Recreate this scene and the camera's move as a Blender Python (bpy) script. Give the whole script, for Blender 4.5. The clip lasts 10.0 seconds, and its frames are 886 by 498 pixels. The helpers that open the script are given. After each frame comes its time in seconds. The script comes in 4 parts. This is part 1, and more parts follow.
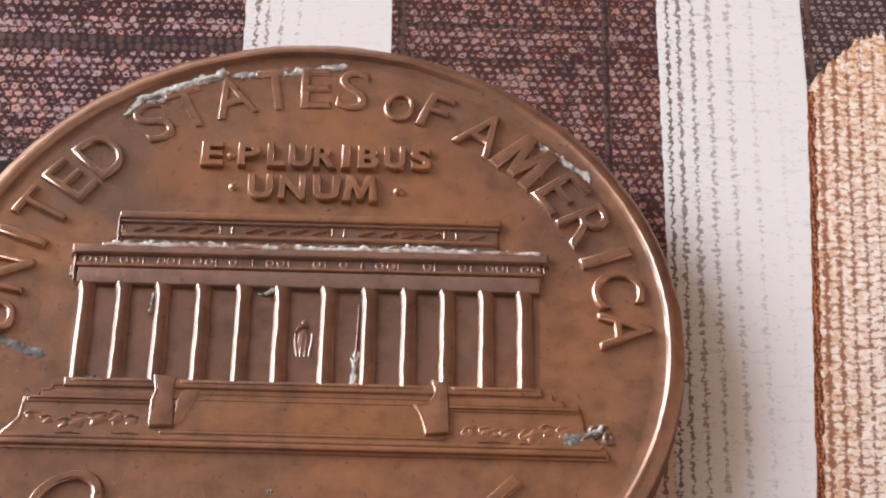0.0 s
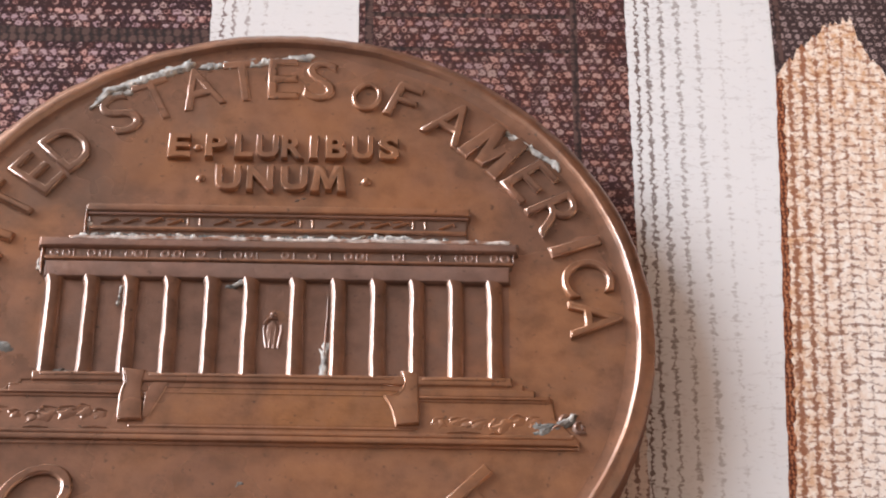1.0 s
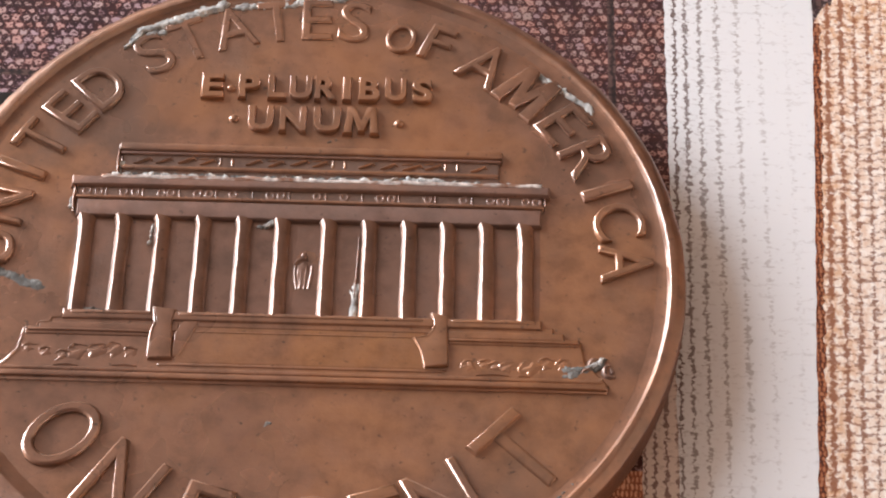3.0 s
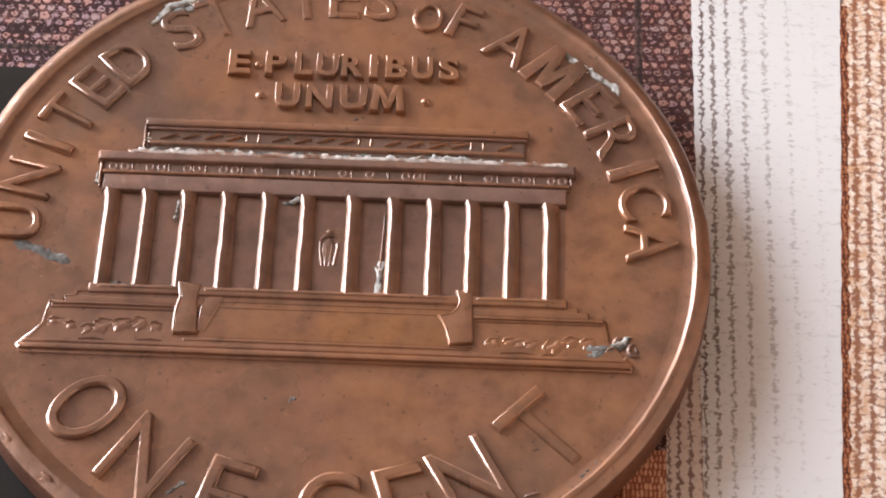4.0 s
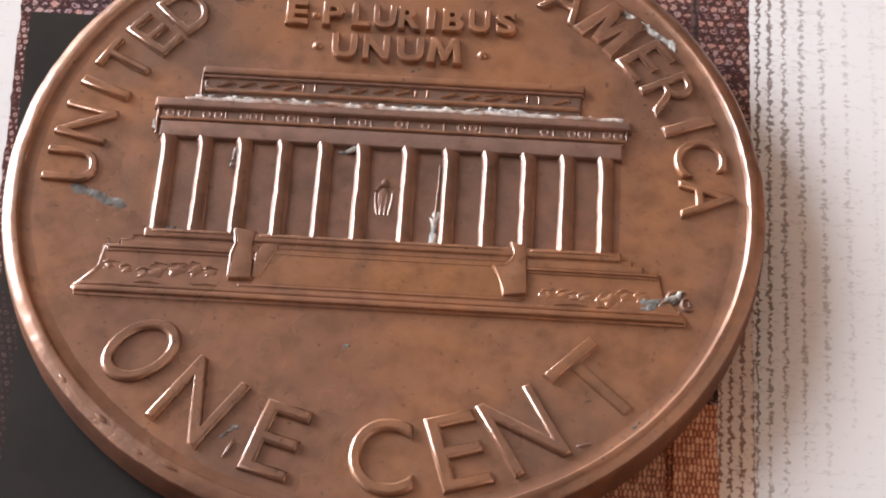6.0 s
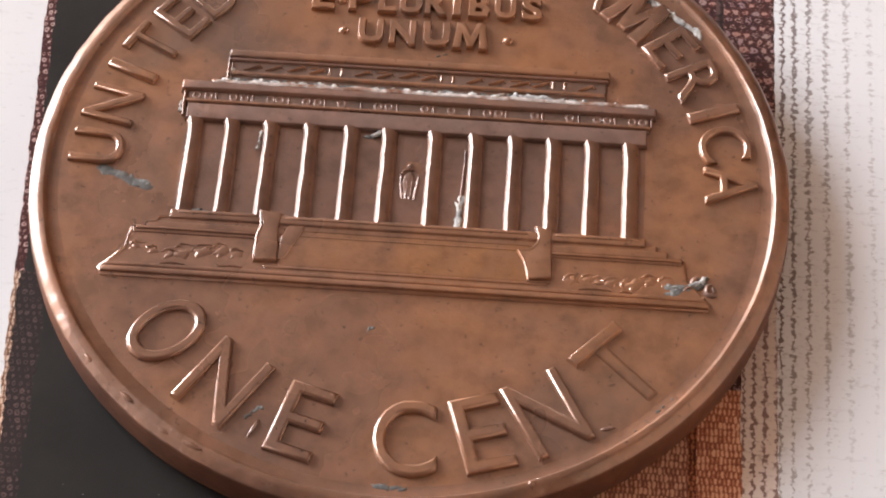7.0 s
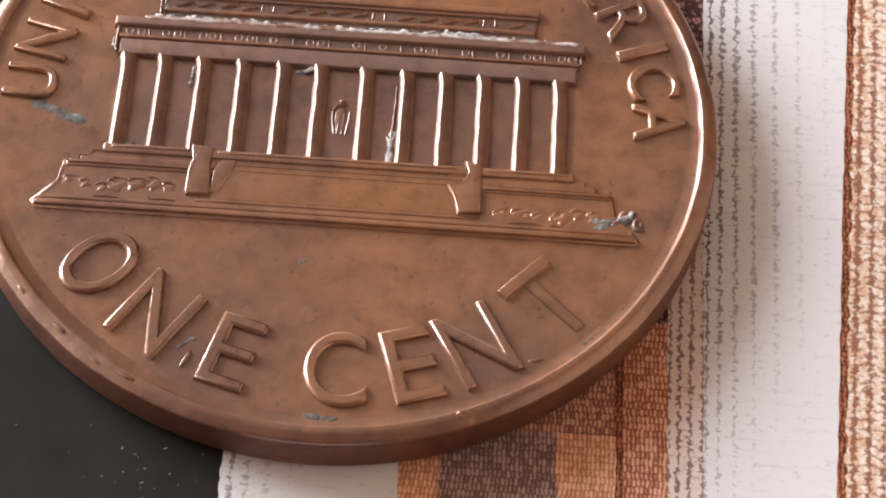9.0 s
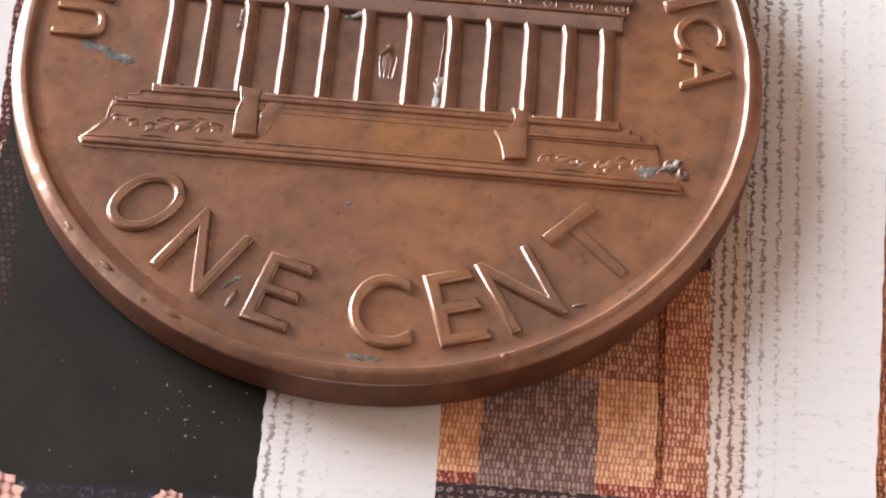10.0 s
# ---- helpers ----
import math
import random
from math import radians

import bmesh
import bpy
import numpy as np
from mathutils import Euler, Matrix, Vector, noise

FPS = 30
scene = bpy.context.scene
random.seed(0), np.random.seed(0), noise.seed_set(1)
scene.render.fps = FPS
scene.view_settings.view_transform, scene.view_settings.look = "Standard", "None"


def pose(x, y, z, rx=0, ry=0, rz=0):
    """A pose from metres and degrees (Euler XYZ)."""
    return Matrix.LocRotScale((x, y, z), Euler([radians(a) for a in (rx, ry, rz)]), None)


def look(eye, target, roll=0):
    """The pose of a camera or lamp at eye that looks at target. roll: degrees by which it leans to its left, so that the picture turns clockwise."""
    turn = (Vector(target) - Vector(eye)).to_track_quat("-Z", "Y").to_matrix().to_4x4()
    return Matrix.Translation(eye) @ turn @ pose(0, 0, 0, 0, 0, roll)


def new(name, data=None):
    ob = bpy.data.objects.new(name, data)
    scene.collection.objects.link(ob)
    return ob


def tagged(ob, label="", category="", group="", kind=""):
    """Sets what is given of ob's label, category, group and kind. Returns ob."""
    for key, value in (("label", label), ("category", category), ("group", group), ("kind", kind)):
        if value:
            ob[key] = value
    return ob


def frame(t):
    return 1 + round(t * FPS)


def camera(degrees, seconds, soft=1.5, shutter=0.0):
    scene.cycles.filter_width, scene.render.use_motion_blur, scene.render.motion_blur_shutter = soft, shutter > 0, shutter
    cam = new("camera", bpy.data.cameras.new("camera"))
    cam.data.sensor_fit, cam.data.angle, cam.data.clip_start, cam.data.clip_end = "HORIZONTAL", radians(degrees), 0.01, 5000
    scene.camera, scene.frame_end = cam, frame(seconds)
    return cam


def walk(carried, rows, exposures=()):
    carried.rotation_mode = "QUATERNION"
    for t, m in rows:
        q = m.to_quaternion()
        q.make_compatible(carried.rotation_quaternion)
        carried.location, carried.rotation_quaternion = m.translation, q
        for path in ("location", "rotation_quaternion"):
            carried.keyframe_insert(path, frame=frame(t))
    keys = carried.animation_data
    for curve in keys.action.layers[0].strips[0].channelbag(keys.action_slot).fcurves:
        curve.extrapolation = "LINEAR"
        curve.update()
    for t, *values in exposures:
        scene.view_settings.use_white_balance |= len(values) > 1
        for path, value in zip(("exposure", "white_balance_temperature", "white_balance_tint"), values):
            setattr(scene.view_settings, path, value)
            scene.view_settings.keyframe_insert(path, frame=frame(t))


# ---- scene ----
cam = camera(20.001, 10.0, soft=2.05)
walk(cam, [
    (0, pose(0.002865, -0.034289, 0.052806, 35.7841, -1.1671, 0.9510)),
    (0.5, pose(0.003204, -0.034108, 0.052864, 35.5059, -1.0547, 0.4605)),
    (1, pose(0.003013, -0.034196, 0.052578, 35.6229, -1.3430, 0.2072)),
    (1.5, pose(0.003551, -0.034000, 0.052588, 35.0099, -1.0050, 0.5704)),
    (2, pose(0.003705, -0.034011, 0.052721, 34.7631, -0.8497, 0.8349)),
    (2.5, pose(0.003645, -0.034117, 0.052609, 34.5788, -0.7387, 1.0812)),
    (4, pose(0.003398, -0.034577, 0.052328, 34.2049, -0.6391, 2.0550)),
    (4.5, pose(0.003279, -0.034729, 0.052258, 34.1932, -0.5906, 2.3359)),
    (5, pose(0.003151, -0.034749, 0.052247, 34.0724, -0.6218, 2.5140)),
    (5.5, pose(0.003032, -0.035141, 0.051966, 34.0177, -0.6146, 3.0157)),
    (6, pose(0.002742, -0.035418, 0.051922, 33.9067, -0.7565, 3.2921)),
    (7.5, pose(0.002388, -0.036184, 0.051618, 34.0094, -0.8548, 3.9544)),
    (8, pose(0.002456, -0.036304, 0.051438, 33.9654, -0.8996, 3.9025)),
    (8.5, pose(0.002363, -0.036184, 0.051718, 34.6763, -1.3246, 3.5116)),
    (8.6, pose(0.002060, -0.036262, 0.051797, 34.9696, -1.5753, 3.3825)),
    (8.7, pose(0.002080, -0.036184, 0.052172, 34.3169, -1.8420, 3.2831)),
    (8.8, pose(0.002178, -0.036290, 0.052264, 33.8445, -2.2227, 3.0839)),
    (8.9, pose(0.002174, -0.036677, 0.052089, 33.4041, -2.4965, 3.0903)),
    (9, pose(0.002666, -0.036915, 0.051906, 33.2129, -2.1016, 3.2000)),
    (9.1, pose(0.002110, -0.036759, 0.051804, 32.6100, -2.4578, 3.2618)),
    (9.2, pose(0.002223, -0.036595, 0.051866, 32.1078, -2.3208, 3.4705)),
    (9.3, pose(0.002140, -0.036502, 0.051760, 31.9141, -2.3721, 3.5186)),
    (9.5, pose(0.002802, -0.036808, 0.051707, 32.1562, -1.7353, 3.8068)),
    (10, pose(0.002238, -0.037759, 0.051660, 32.6666, -2.1529, 4.3192)),
], exposures=[(0, 1.13), (2.5, 1.19), (4, 1.26), (6, 1.26), (9, 1.30), (10, 1.36)])

# ---- daylight: soft low window light from the far left, and the sky round it ----
MM = 0.001
SUN_FROM = Vector((-2.75, 1.72, 1.10)).normalized()
world = bpy.data.worlds.new("daylight")
scene.world = world
world.use_nodes = True
wt = world.node_tree
wt.nodes.clear()
sky = wt.nodes.new("ShaderNodeTexSky")
sky.sky_type = 'NISHITA'
sky.sun_disc = False
sky.sun_elevation = math.asin(SUN_FROM.z)
sky.sun_rotation = math.atan2(SUN_FROM.x, SUN_FROM.y)
grey = wt.nodes.new("ShaderNodeRGBToBW")
mixw = wt.nodes.new("ShaderNodeMix")
mixw.data_type = 'RGBA'
mixw.inputs[0].default_value = 0.92
bg = wt.nodes.new("ShaderNodeBackground")
bg.inputs["Strength"].default_value = 0.130
warm = wt.nodes.new("ShaderNodeMix")
warm.data_type, warm.blend_type = 'RGBA', 'MULTIPLY'
warm.inputs[0].default_value = 1.0
warm.inputs[7].default_value = (1.0, 0.69, 0.53, 1)
wo = wt.nodes.new("ShaderNodeOutputWorld")
wt.links.new(sky.outputs[0], grey.inputs[0])
wt.links.new(sky.outputs[0], mixw.inputs[6])
wt.links.new(grey.outputs[0], mixw.inputs[7])
wt.links.new(mixw.outputs[2], warm.inputs[6])
wt.links.new(warm.outputs[2], bg.inputs["Color"])
wt.links.new(bg.outputs[0], wo.inputs[0])

sun = new("window_light", bpy.data.lights.new("window_light", 'SUN'))
sun.data.energy = 3.0
sun.data.angle = radians(36)
sun.data.color = (0.78, 0.875, 0.97)
sun.matrix_world = look(SUN_FROM, (0, 0, 0))


# ---- materials ----
class Nodes:
    """A short way to wire a material."""

    def __init__(self, name):
        self.mat = bpy.data.materials.new(name)
        self.mat.use_nodes = True
        self.t = self.mat.node_tree
        self.bsdf = self.t.nodes["Principled BSDF"]

    def add(self, kind, **values):
        n = self.t.nodes.new(kind)
        for k, v in values.items():
            n.inputs[k].default_value = v
        return n

    def link(self, a, b):
        self.t.links.new(a, b)

    def coords(self):
        return self.add("ShaderNodeTexCoord").outputs["Object"]

    def mapping(self, scale, rot=0.0):
        m = self.add("ShaderNodeMapping")
        m.inputs["Scale"].default_value = scale
        m.inputs["Rotation"].default_value = (0, 0, rot)
        self.link(self.coords(), m.inputs[0])
        return m.outputs[0]

    def noise(self, scale, detail=3.0, rough=0.55, vec=None):
        n = self.add("ShaderNodeTexNoise", Scale=scale, Detail=detail, Roughness=rough)
        self.link(vec or self.coords(), n.inputs["Vector"])
        return n.outputs["Fac"]

    def math(self, op, a, b=None, c=None, clamp=False):
        n = self.add("ShaderNodeMath")
        n.operation = op
        n.use_clamp = clamp
        for i, v in enumerate((a, b, c)):
            if v is None:
                continue
            if isinstance(v, (int, float)):
                n.inputs[i].default_value = v
            else:
                self.link(v, n.inputs[i])
        return n.outputs[0]

    def ramp(self, fac, stops):
        n = self.add("ShaderNodeValToRGB")
        e = n.color_ramp.elements
        while len(e) < len(stops):
            e.new(0.5)
        for el, (p, c) in zip(e, stops):
            el.position = p
            el.color = (*c, 1) if len(c) == 3 else c
        self.link(fac, n.inputs[0])
        return n.outputs[0]

    def grey(self, fac, stops):
        return self.ramp(fac, [(p, (v, v, v)) for p, v in stops])

    def mix(self, fac, a, b, blend='MIX'):
        n = self.add("ShaderNodeMix")
        n.data_type = 'RGBA'
        n.blend_type = blend
        for s, v in ((0, fac), (6, a), (7, b)):
            if isinstance(v, (int, float)):
                n.inputs[s].default_value = v
            elif isinstance(v, tuple):
                n.inputs[s].default_value = (*v, 1)
            else:
                self.link(v, n.inputs[s])
        return n.outputs[2]

    def bump(self, height, dist, strength=1.0, normal=None):
        n = self.add("ShaderNodeBump", Strength=strength, Distance=dist)
        self.link(height, n.inputs["Height"])
        if normal:
            self.link(normal, n.inputs["Normal"])
        return n.outputs[0]

    def done(self, colour, rough, normal=None, metal=0.0, spec=0.5, coat=0.0, coat_rough=0.19):
        for key, v in (("Base Color", colour), ("Roughness", rough), ("Normal", normal)):
            if v is None:
                continue
            if isinstance(v, (int, float)):
                self.bsdf.inputs[key].default_value = v
            elif isinstance(v, tuple):
                self.bsdf.inputs[key].default_value = (*v, 1)
            else:
                self.link(v, self.bsdf.inputs[key])
        self.bsdf.inputs["Metallic"].default_value = metal
        self.bsdf.inputs["Specular IOR Level"].default_value = spec
        self.bsdf.inputs["Coat Weight"].default_value = coat
        self.bsdf.inputs["Coat Roughness"].default_value = coat_rough
        self.bsdf.inputs["Coat IOR"].default_value = 1.75
        return self.mat


FIELD_Z = 1.25


def copper(name, dark, mid, warm, grime, grime_at=0.62, rough=(0.22, 0.34), metal=0.44, coat=1.0, coat_rough=0.19, stains=()):
    """Worn brown coin copper: broad toning, small stains, fine grain and handling scratches."""
    k = Nodes(name)
    broad = k.noise(230, 3, 0.6)
    small = k.noise(1500, 4, 0.6)
    grain = k.noise(17000, 3, 0.6)
    colour = k.ramp(broad, [(0.36, dark), (0.5, mid), (0.63, warm)])
    stain = k.grey(small, [(0.33, 0.72), (0.52, 1.0), (0.72, 1.18)])
    colour = k.mix(1.0, colour, stain, 'MULTIPLY')
    dirt = k.grey(k.math('ADD', k.math('MULTIPLY', k.noise(420, 5, 0.65), 0.75), k.math('MULTIPLY', small, 0.25)),
                  [(grime_at - 0.06, 0.0), (grime_at + 0.1, 0.5)])
    colour = k.mix(dirt, colour, grime)
    for sx, sy, sr, tone, strength in stains:
        far = k.add("ShaderNodeVectorMath")
        far.operation = 'DISTANCE'
        k.link(k.coords(), far.inputs[0])
        far.inputs[1].default_value = (sx * MM, sy * MM, FIELD_Z * MM)
        edge = k.math('ADD', k.math('DIVIDE', far.outputs["Value"], sr * MM), k.math('MULTIPLY', k.math('SUBTRACT', k.noise(700, 4, 0.65), 0.5), 2.2))
        colour = k.mix(k.grey(edge, [(0.35, strength), (1.0, 0.0)]), colour, tone)
    speck = k.grey(k.noise(5200, 3, 0.6), [(0.645, 0.0), (0.73, 0.7)])
    colour = k.mix(speck, colour, tuple(0.45 * v for v in grime))
    r = k.math('ADD', k.math('MULTIPLY', broad, rough[1] - rough[0]), rough[0])
    r = k.math('ADD', r, k.math('MULTIPLY', dirt, 0.2))
    scratch = k.noise(2600, 2, 0.5, k.mapping((0.25, 6.0, 1.0), 0.5))
    n = k.bump(grain, 0.000014, 0.5)
    n = k.bump(scratch, 0.00001, 0.22, n)
    n = k.bump(small, 0.00003, 0.35, n)
    n = k.bump(k.noise(4800, 3, 0.6), 0.000026, 0.5, n)
    n = k.bump(k.grey(k.noise(2300, 4, 0.65), [(0.28, 0.0), (0.42, 1.0)]), 0.000014, 0.3, n)
    return k.done(colour, r, n, metal, 0.5, coat, coat_rough)


SOOT, AMBER = (0.125, 0.085, 0.07), (0.44, 0.185, 0.07)
COPPER = copper("worn_copper", (0.226, 0.115, 0.075), (0.275, 0.136, 0.082), (0.342, 0.157, 0.076), (0.156, 0.094, 0.068), 0.60,
                stains=((-6.0, 5.6, 3.6, SOOT, 0.42), (5.0, -5.9, 2.2, SOOT, 0.34), (0.3, 5.1, 2.6, SOOT, 0.16), (-4.6, 4.4, 1.6, SOOT, 0.25), (-3.2, -7.6, 1.5, SOOT, 0.3),
                        (6.9, 5.6, 2.0, SOOT, 0.3), (3.4, 4.4, 1.7, AMBER, 0.4), (-3.3, 5.4, 1.5, AMBER, 0.35), (0.6, 6.9, 2.0, AMBER, 0.3), (0.5, -4.2, 2.6, AMBER, 0.16)))
COPPER_WARM = copper("warm_copper", (0.21, 0.102, 0.060), (0.285, 0.134, 0.070), (0.37, 0.163, 0.064), (0.155, 0.09, 0.065), 0.58)
COPPER_RIM = copper("rim_copper", (0.175, 0.083, 0.050), (0.235, 0.109, 0.062), (0.295, 0.134, 0.071), (0.105, 0.059, 0.041), 0.53, (0.30, 0.44), metal=0.32, coat=0.8, coat_rough=0.2)
# the coin's side: copper darkened to carry the shade below the rim
COPPER_EDGE_SHADED = copper("shaded_edge_copper", (0.115, 0.047, 0.029), (0.165, 0.069, 0.039), (0.22, 0.094, 0.051), (0.06, 0.03, 0.021), 0.53, (0.5, 0.65), 0.4, 0.0, 0.4)
COPPER_COLUMN = copper("column_copper", (0.175, 0.094, 0.066), (0.23, 0.119, 0.078), (0.285, 0.133, 0.072), (0.105, 0.069, 0.055), 0.56, (0.32, 0.46), coat=0.42, coat_rough=0.24)
COPPER_SOOTY = copper("sooty_copper", (0.125, 0.080, 0.064), (0.170, 0.102, 0.077), (0.23, 0.122, 0.08), (0.09, 0.066, 0.057), 0.5, (0.42, 0.58), coat=0.3)
COPPER_GRIMY = copper("grimy_copper", (0.185, 0.114, 0.092), (0.235, 0.134, 0.104), (0.30, 0.152, 0.098), (0.11, 0.078, 0.066), 0.50, (0.42, 0.58), coat=0.35)
COPPER_BAY = copper("bay_copper", (0.175, 0.10, 0.075), (0.225, 0.12, 0.085), (0.29, 0.133, 0.074), (0.11, 0.077, 0.065), 0.54, (0.3, 0.45), coat=0.6)


def verdigris():
    k = Nodes("verdigris")
    n1 = k.noise(3000, 4, 0.6)
    colour = k.ramp(n1, [(0.3, (0.11, 0.10, 0.095)), (0.48, (0.34, 0.345, 0.34)), (0.66, (0.66, 0.66, 0.64))])
    return k.done(colour, 0.75, k.bump(k.noise(12000, 3), 0.00002, 0.6))


VERDIGRIS = verdigris()


def slate_patina():
    k = Nodes("slate_patina")
    n1 = k.noise(2600, 4, 0.65)
    colour = k.ramp(n1, [(0.35, (0.065, 0.058, 0.052)), (0.52, (0.10, 0.102, 0.097)), (0.68, (0.21, 0.212, 0.205))])
    return k.done(colour, 0.6, k.bump(k.noise(12000, 3), 0.00002, 0.6))


PATINA = slate_patina()


def crusted():
    """Copper under a thin, broken, grey-white crust."""
    k = Nodes("crusted_copper")
    n1 = k.noise(1700, 5, 0.65)
    fac = k.grey(n1, [(0.38, 0.0), (0.52, 0.92)])
    metal = k.ramp(k.noise(1500, 4), [(0.35, (0.24, 0.13, 0.09)), (0.65, (0.38, 0.20, 0.13))])
    white = k.ramp(k.noise(4200, 3), [(0.35, (0.30, 0.26, 0.245)), (0.62, (0.70, 0.655, 0.63))])
    k.link(k.math('MULTIPLY_ADD', fac, -0.6, 0.6), k.bsdf.inputs["Metallic"])
    return k.done(k.mix(fac, metal, white), k.math('MULTIPLY_ADD', fac, 0.4, 0.3), k.bump(n1, 0.00004, 0.5), 0.6)


CRUSTED = crusted()


def halftone(name, kind, px, py, tones, spread=0.25, warp=0.22, stagger=0.5, grit=0.35, bands=None, blotch=0.12, tints=None):
    """Ink laid down by a printing screen of cells px by py mm on coated paper, from dark to light tones.
    kind: 'ring' small light rings, 'stroke' rows of upright light dashes, 'blob' light cells with dark joints.
    bands: streaks along x, as (size in mm, low, high)."""
    k = Nodes(name)
    sep = k.add("ShaderNodeSeparateXYZ")
    k.link(k.coords(), sep.inputs[0])
    n1 = k.math('SUBTRACT', k.noise(6200, 2), 0.5)
    n2 = k.math('SUBTRACT', k.noise(6200, 2, 0.55, k.mapping((1.0, 1.0, 1.0), 1.3)), 0.5)
    x = k.math('ADD', k.math('MULTIPLY', sep.outputs[0], 1 / (px * MM)), k.math('MULTIPLY', n1, 2 * warp))
    y = k.math('ADD', k.math('MULTIPLY', sep.outputs[1], 1 / (py * MM)), k.math('MULTIPLY', n2, 2 * warp))
    line = k.math('FLOOR', y)
    if kind == 'ring':
        x = k.math('ADD', x, k.math('MULTIPLY', line, stagger))
    else:
        w1 = k.add("ShaderNodeTexWhiteNoise")
        w1.noise_dimensions = '1D'
        k.link(line, w1.inputs["W"])
        x = k.math('ADD', x, k.math('MULTIPLY', w1.outputs["Value"], stagger))
    u = k.math('ABSOLUTE', k.math('SUBTRACT', k.math('FRACT', x), 0.5))
    v = k.math('ABSOLUTE', k.math('SUBTRACT', k.math('FRACT', y), 0.5))
    cell = k.add("ShaderNodeCombineXYZ")
    k.link(k.math('FLOOR', x), cell.inputs[0])
    k.link(line, cell.inputs[1])
    rnd = k.add("ShaderNodeTexWhiteNoise")
    rnd.noise_dimensions = '2D'
    k.link(cell.outputs[0], rnd.inputs["Vector"])
    sc = k.add("ShaderNodeSeparateColor")
    k.link(rnd.outputs["Color"], sc.inputs[0])
    if kind == 'ring':
        d = k.math('SQRT', k.math('ADD', k.math('MULTIPLY', u, u), k.math('MULTIPLY', v, v)))
        t = k.math('SUBTRACT', 1.0, k.math('MULTIPLY', k.math('ABSOLUTE', k.math('SUBTRACT', d, k.math('ADD', k.math('MULTIPLY', sc.outputs[1], 0.16), 0.12))), 4.4), clamp=True)
        cu, cv = k.math('SUBTRACT', 0.5, u), k.math('SUBTRACT', 0.5, v)
        dc = k.math('SQRT', k.math('ADD', k.math('MULTIPLY', cu, cu), k.math('MULTIPLY', cv, cv)))
        t = k.math('MAXIMUM', t, k.math('SUBTRACT', 0.75, k.math('MULTIPLY', dc, 5.0), clamp=True))
    elif kind == 'stroke':
        t = k.math('SUBTRACT', 1.05, k.math('ADD', k.math('MULTIPLY', k.math('POWER', k.math('MULTIPLY', u, 2.0), 1.2), 1.0),
                                            k.math('MULTIPLY', k.math('POWER', k.math('MULTIPLY', v, 2.0), 3.5), 0.55)), clamp=True)
    else:
        t = k.math('SUBTRACT', 1.10, k.math('ADD', k.math('MULTIPLY', k.math('POWER', k.math('MULTIPLY', u, 2.0), 1.7), 0.80),
                                            k.math('MULTIPLY', k.math('POWER', k.math('MULTIPLY', v, 2.0), 2.5), 0.42)), clamp=True)
    t = k.math('ADD', t, k.math('MULTIPLY', k.math('SUBTRACT', sc.outputs[0], 0.5), spread * 2))
    t = k.math('ADD', t, k.math('MULTIPLY', k.math('SUBTRACT', k.noise(12000, 3, 0.6), 0.5), grit * 3.2))
    if bands:
        size, lo, hi = bands
        b = k.noise(1.0, 2, 0.6, k.mapping((1 / (size * 14 * MM), 1 / (size * MM), 1.0)))
        t = k.math('ADD', t, k.math('MULTIPLY_ADD', b, 3.0 * (hi - lo), 0.5 * (lo + hi) - 1.5 * (hi - lo)))
    n = len(tones) - 1
    colour = k.ramp(t, [(0.12 + 0.76 * i / n, c) for i, c in enumerate(tones)])
    if tints:
        colour = k.mix(0.6, colour, k.ramp(sc.outputs[2], tints), 'MULTIPLY')
    w = k.grey(k.noise(700, 3), [(0.3, 1 - blotch), (0.7, 1 + blotch)])
    colour = k.mix(1.0, colour, w, 'MULTIPLY')
    return k.done(colour, 0.55, k.bump(k.noise(9000, 3), 0.00002, 0.3), 0.0, 0.2)


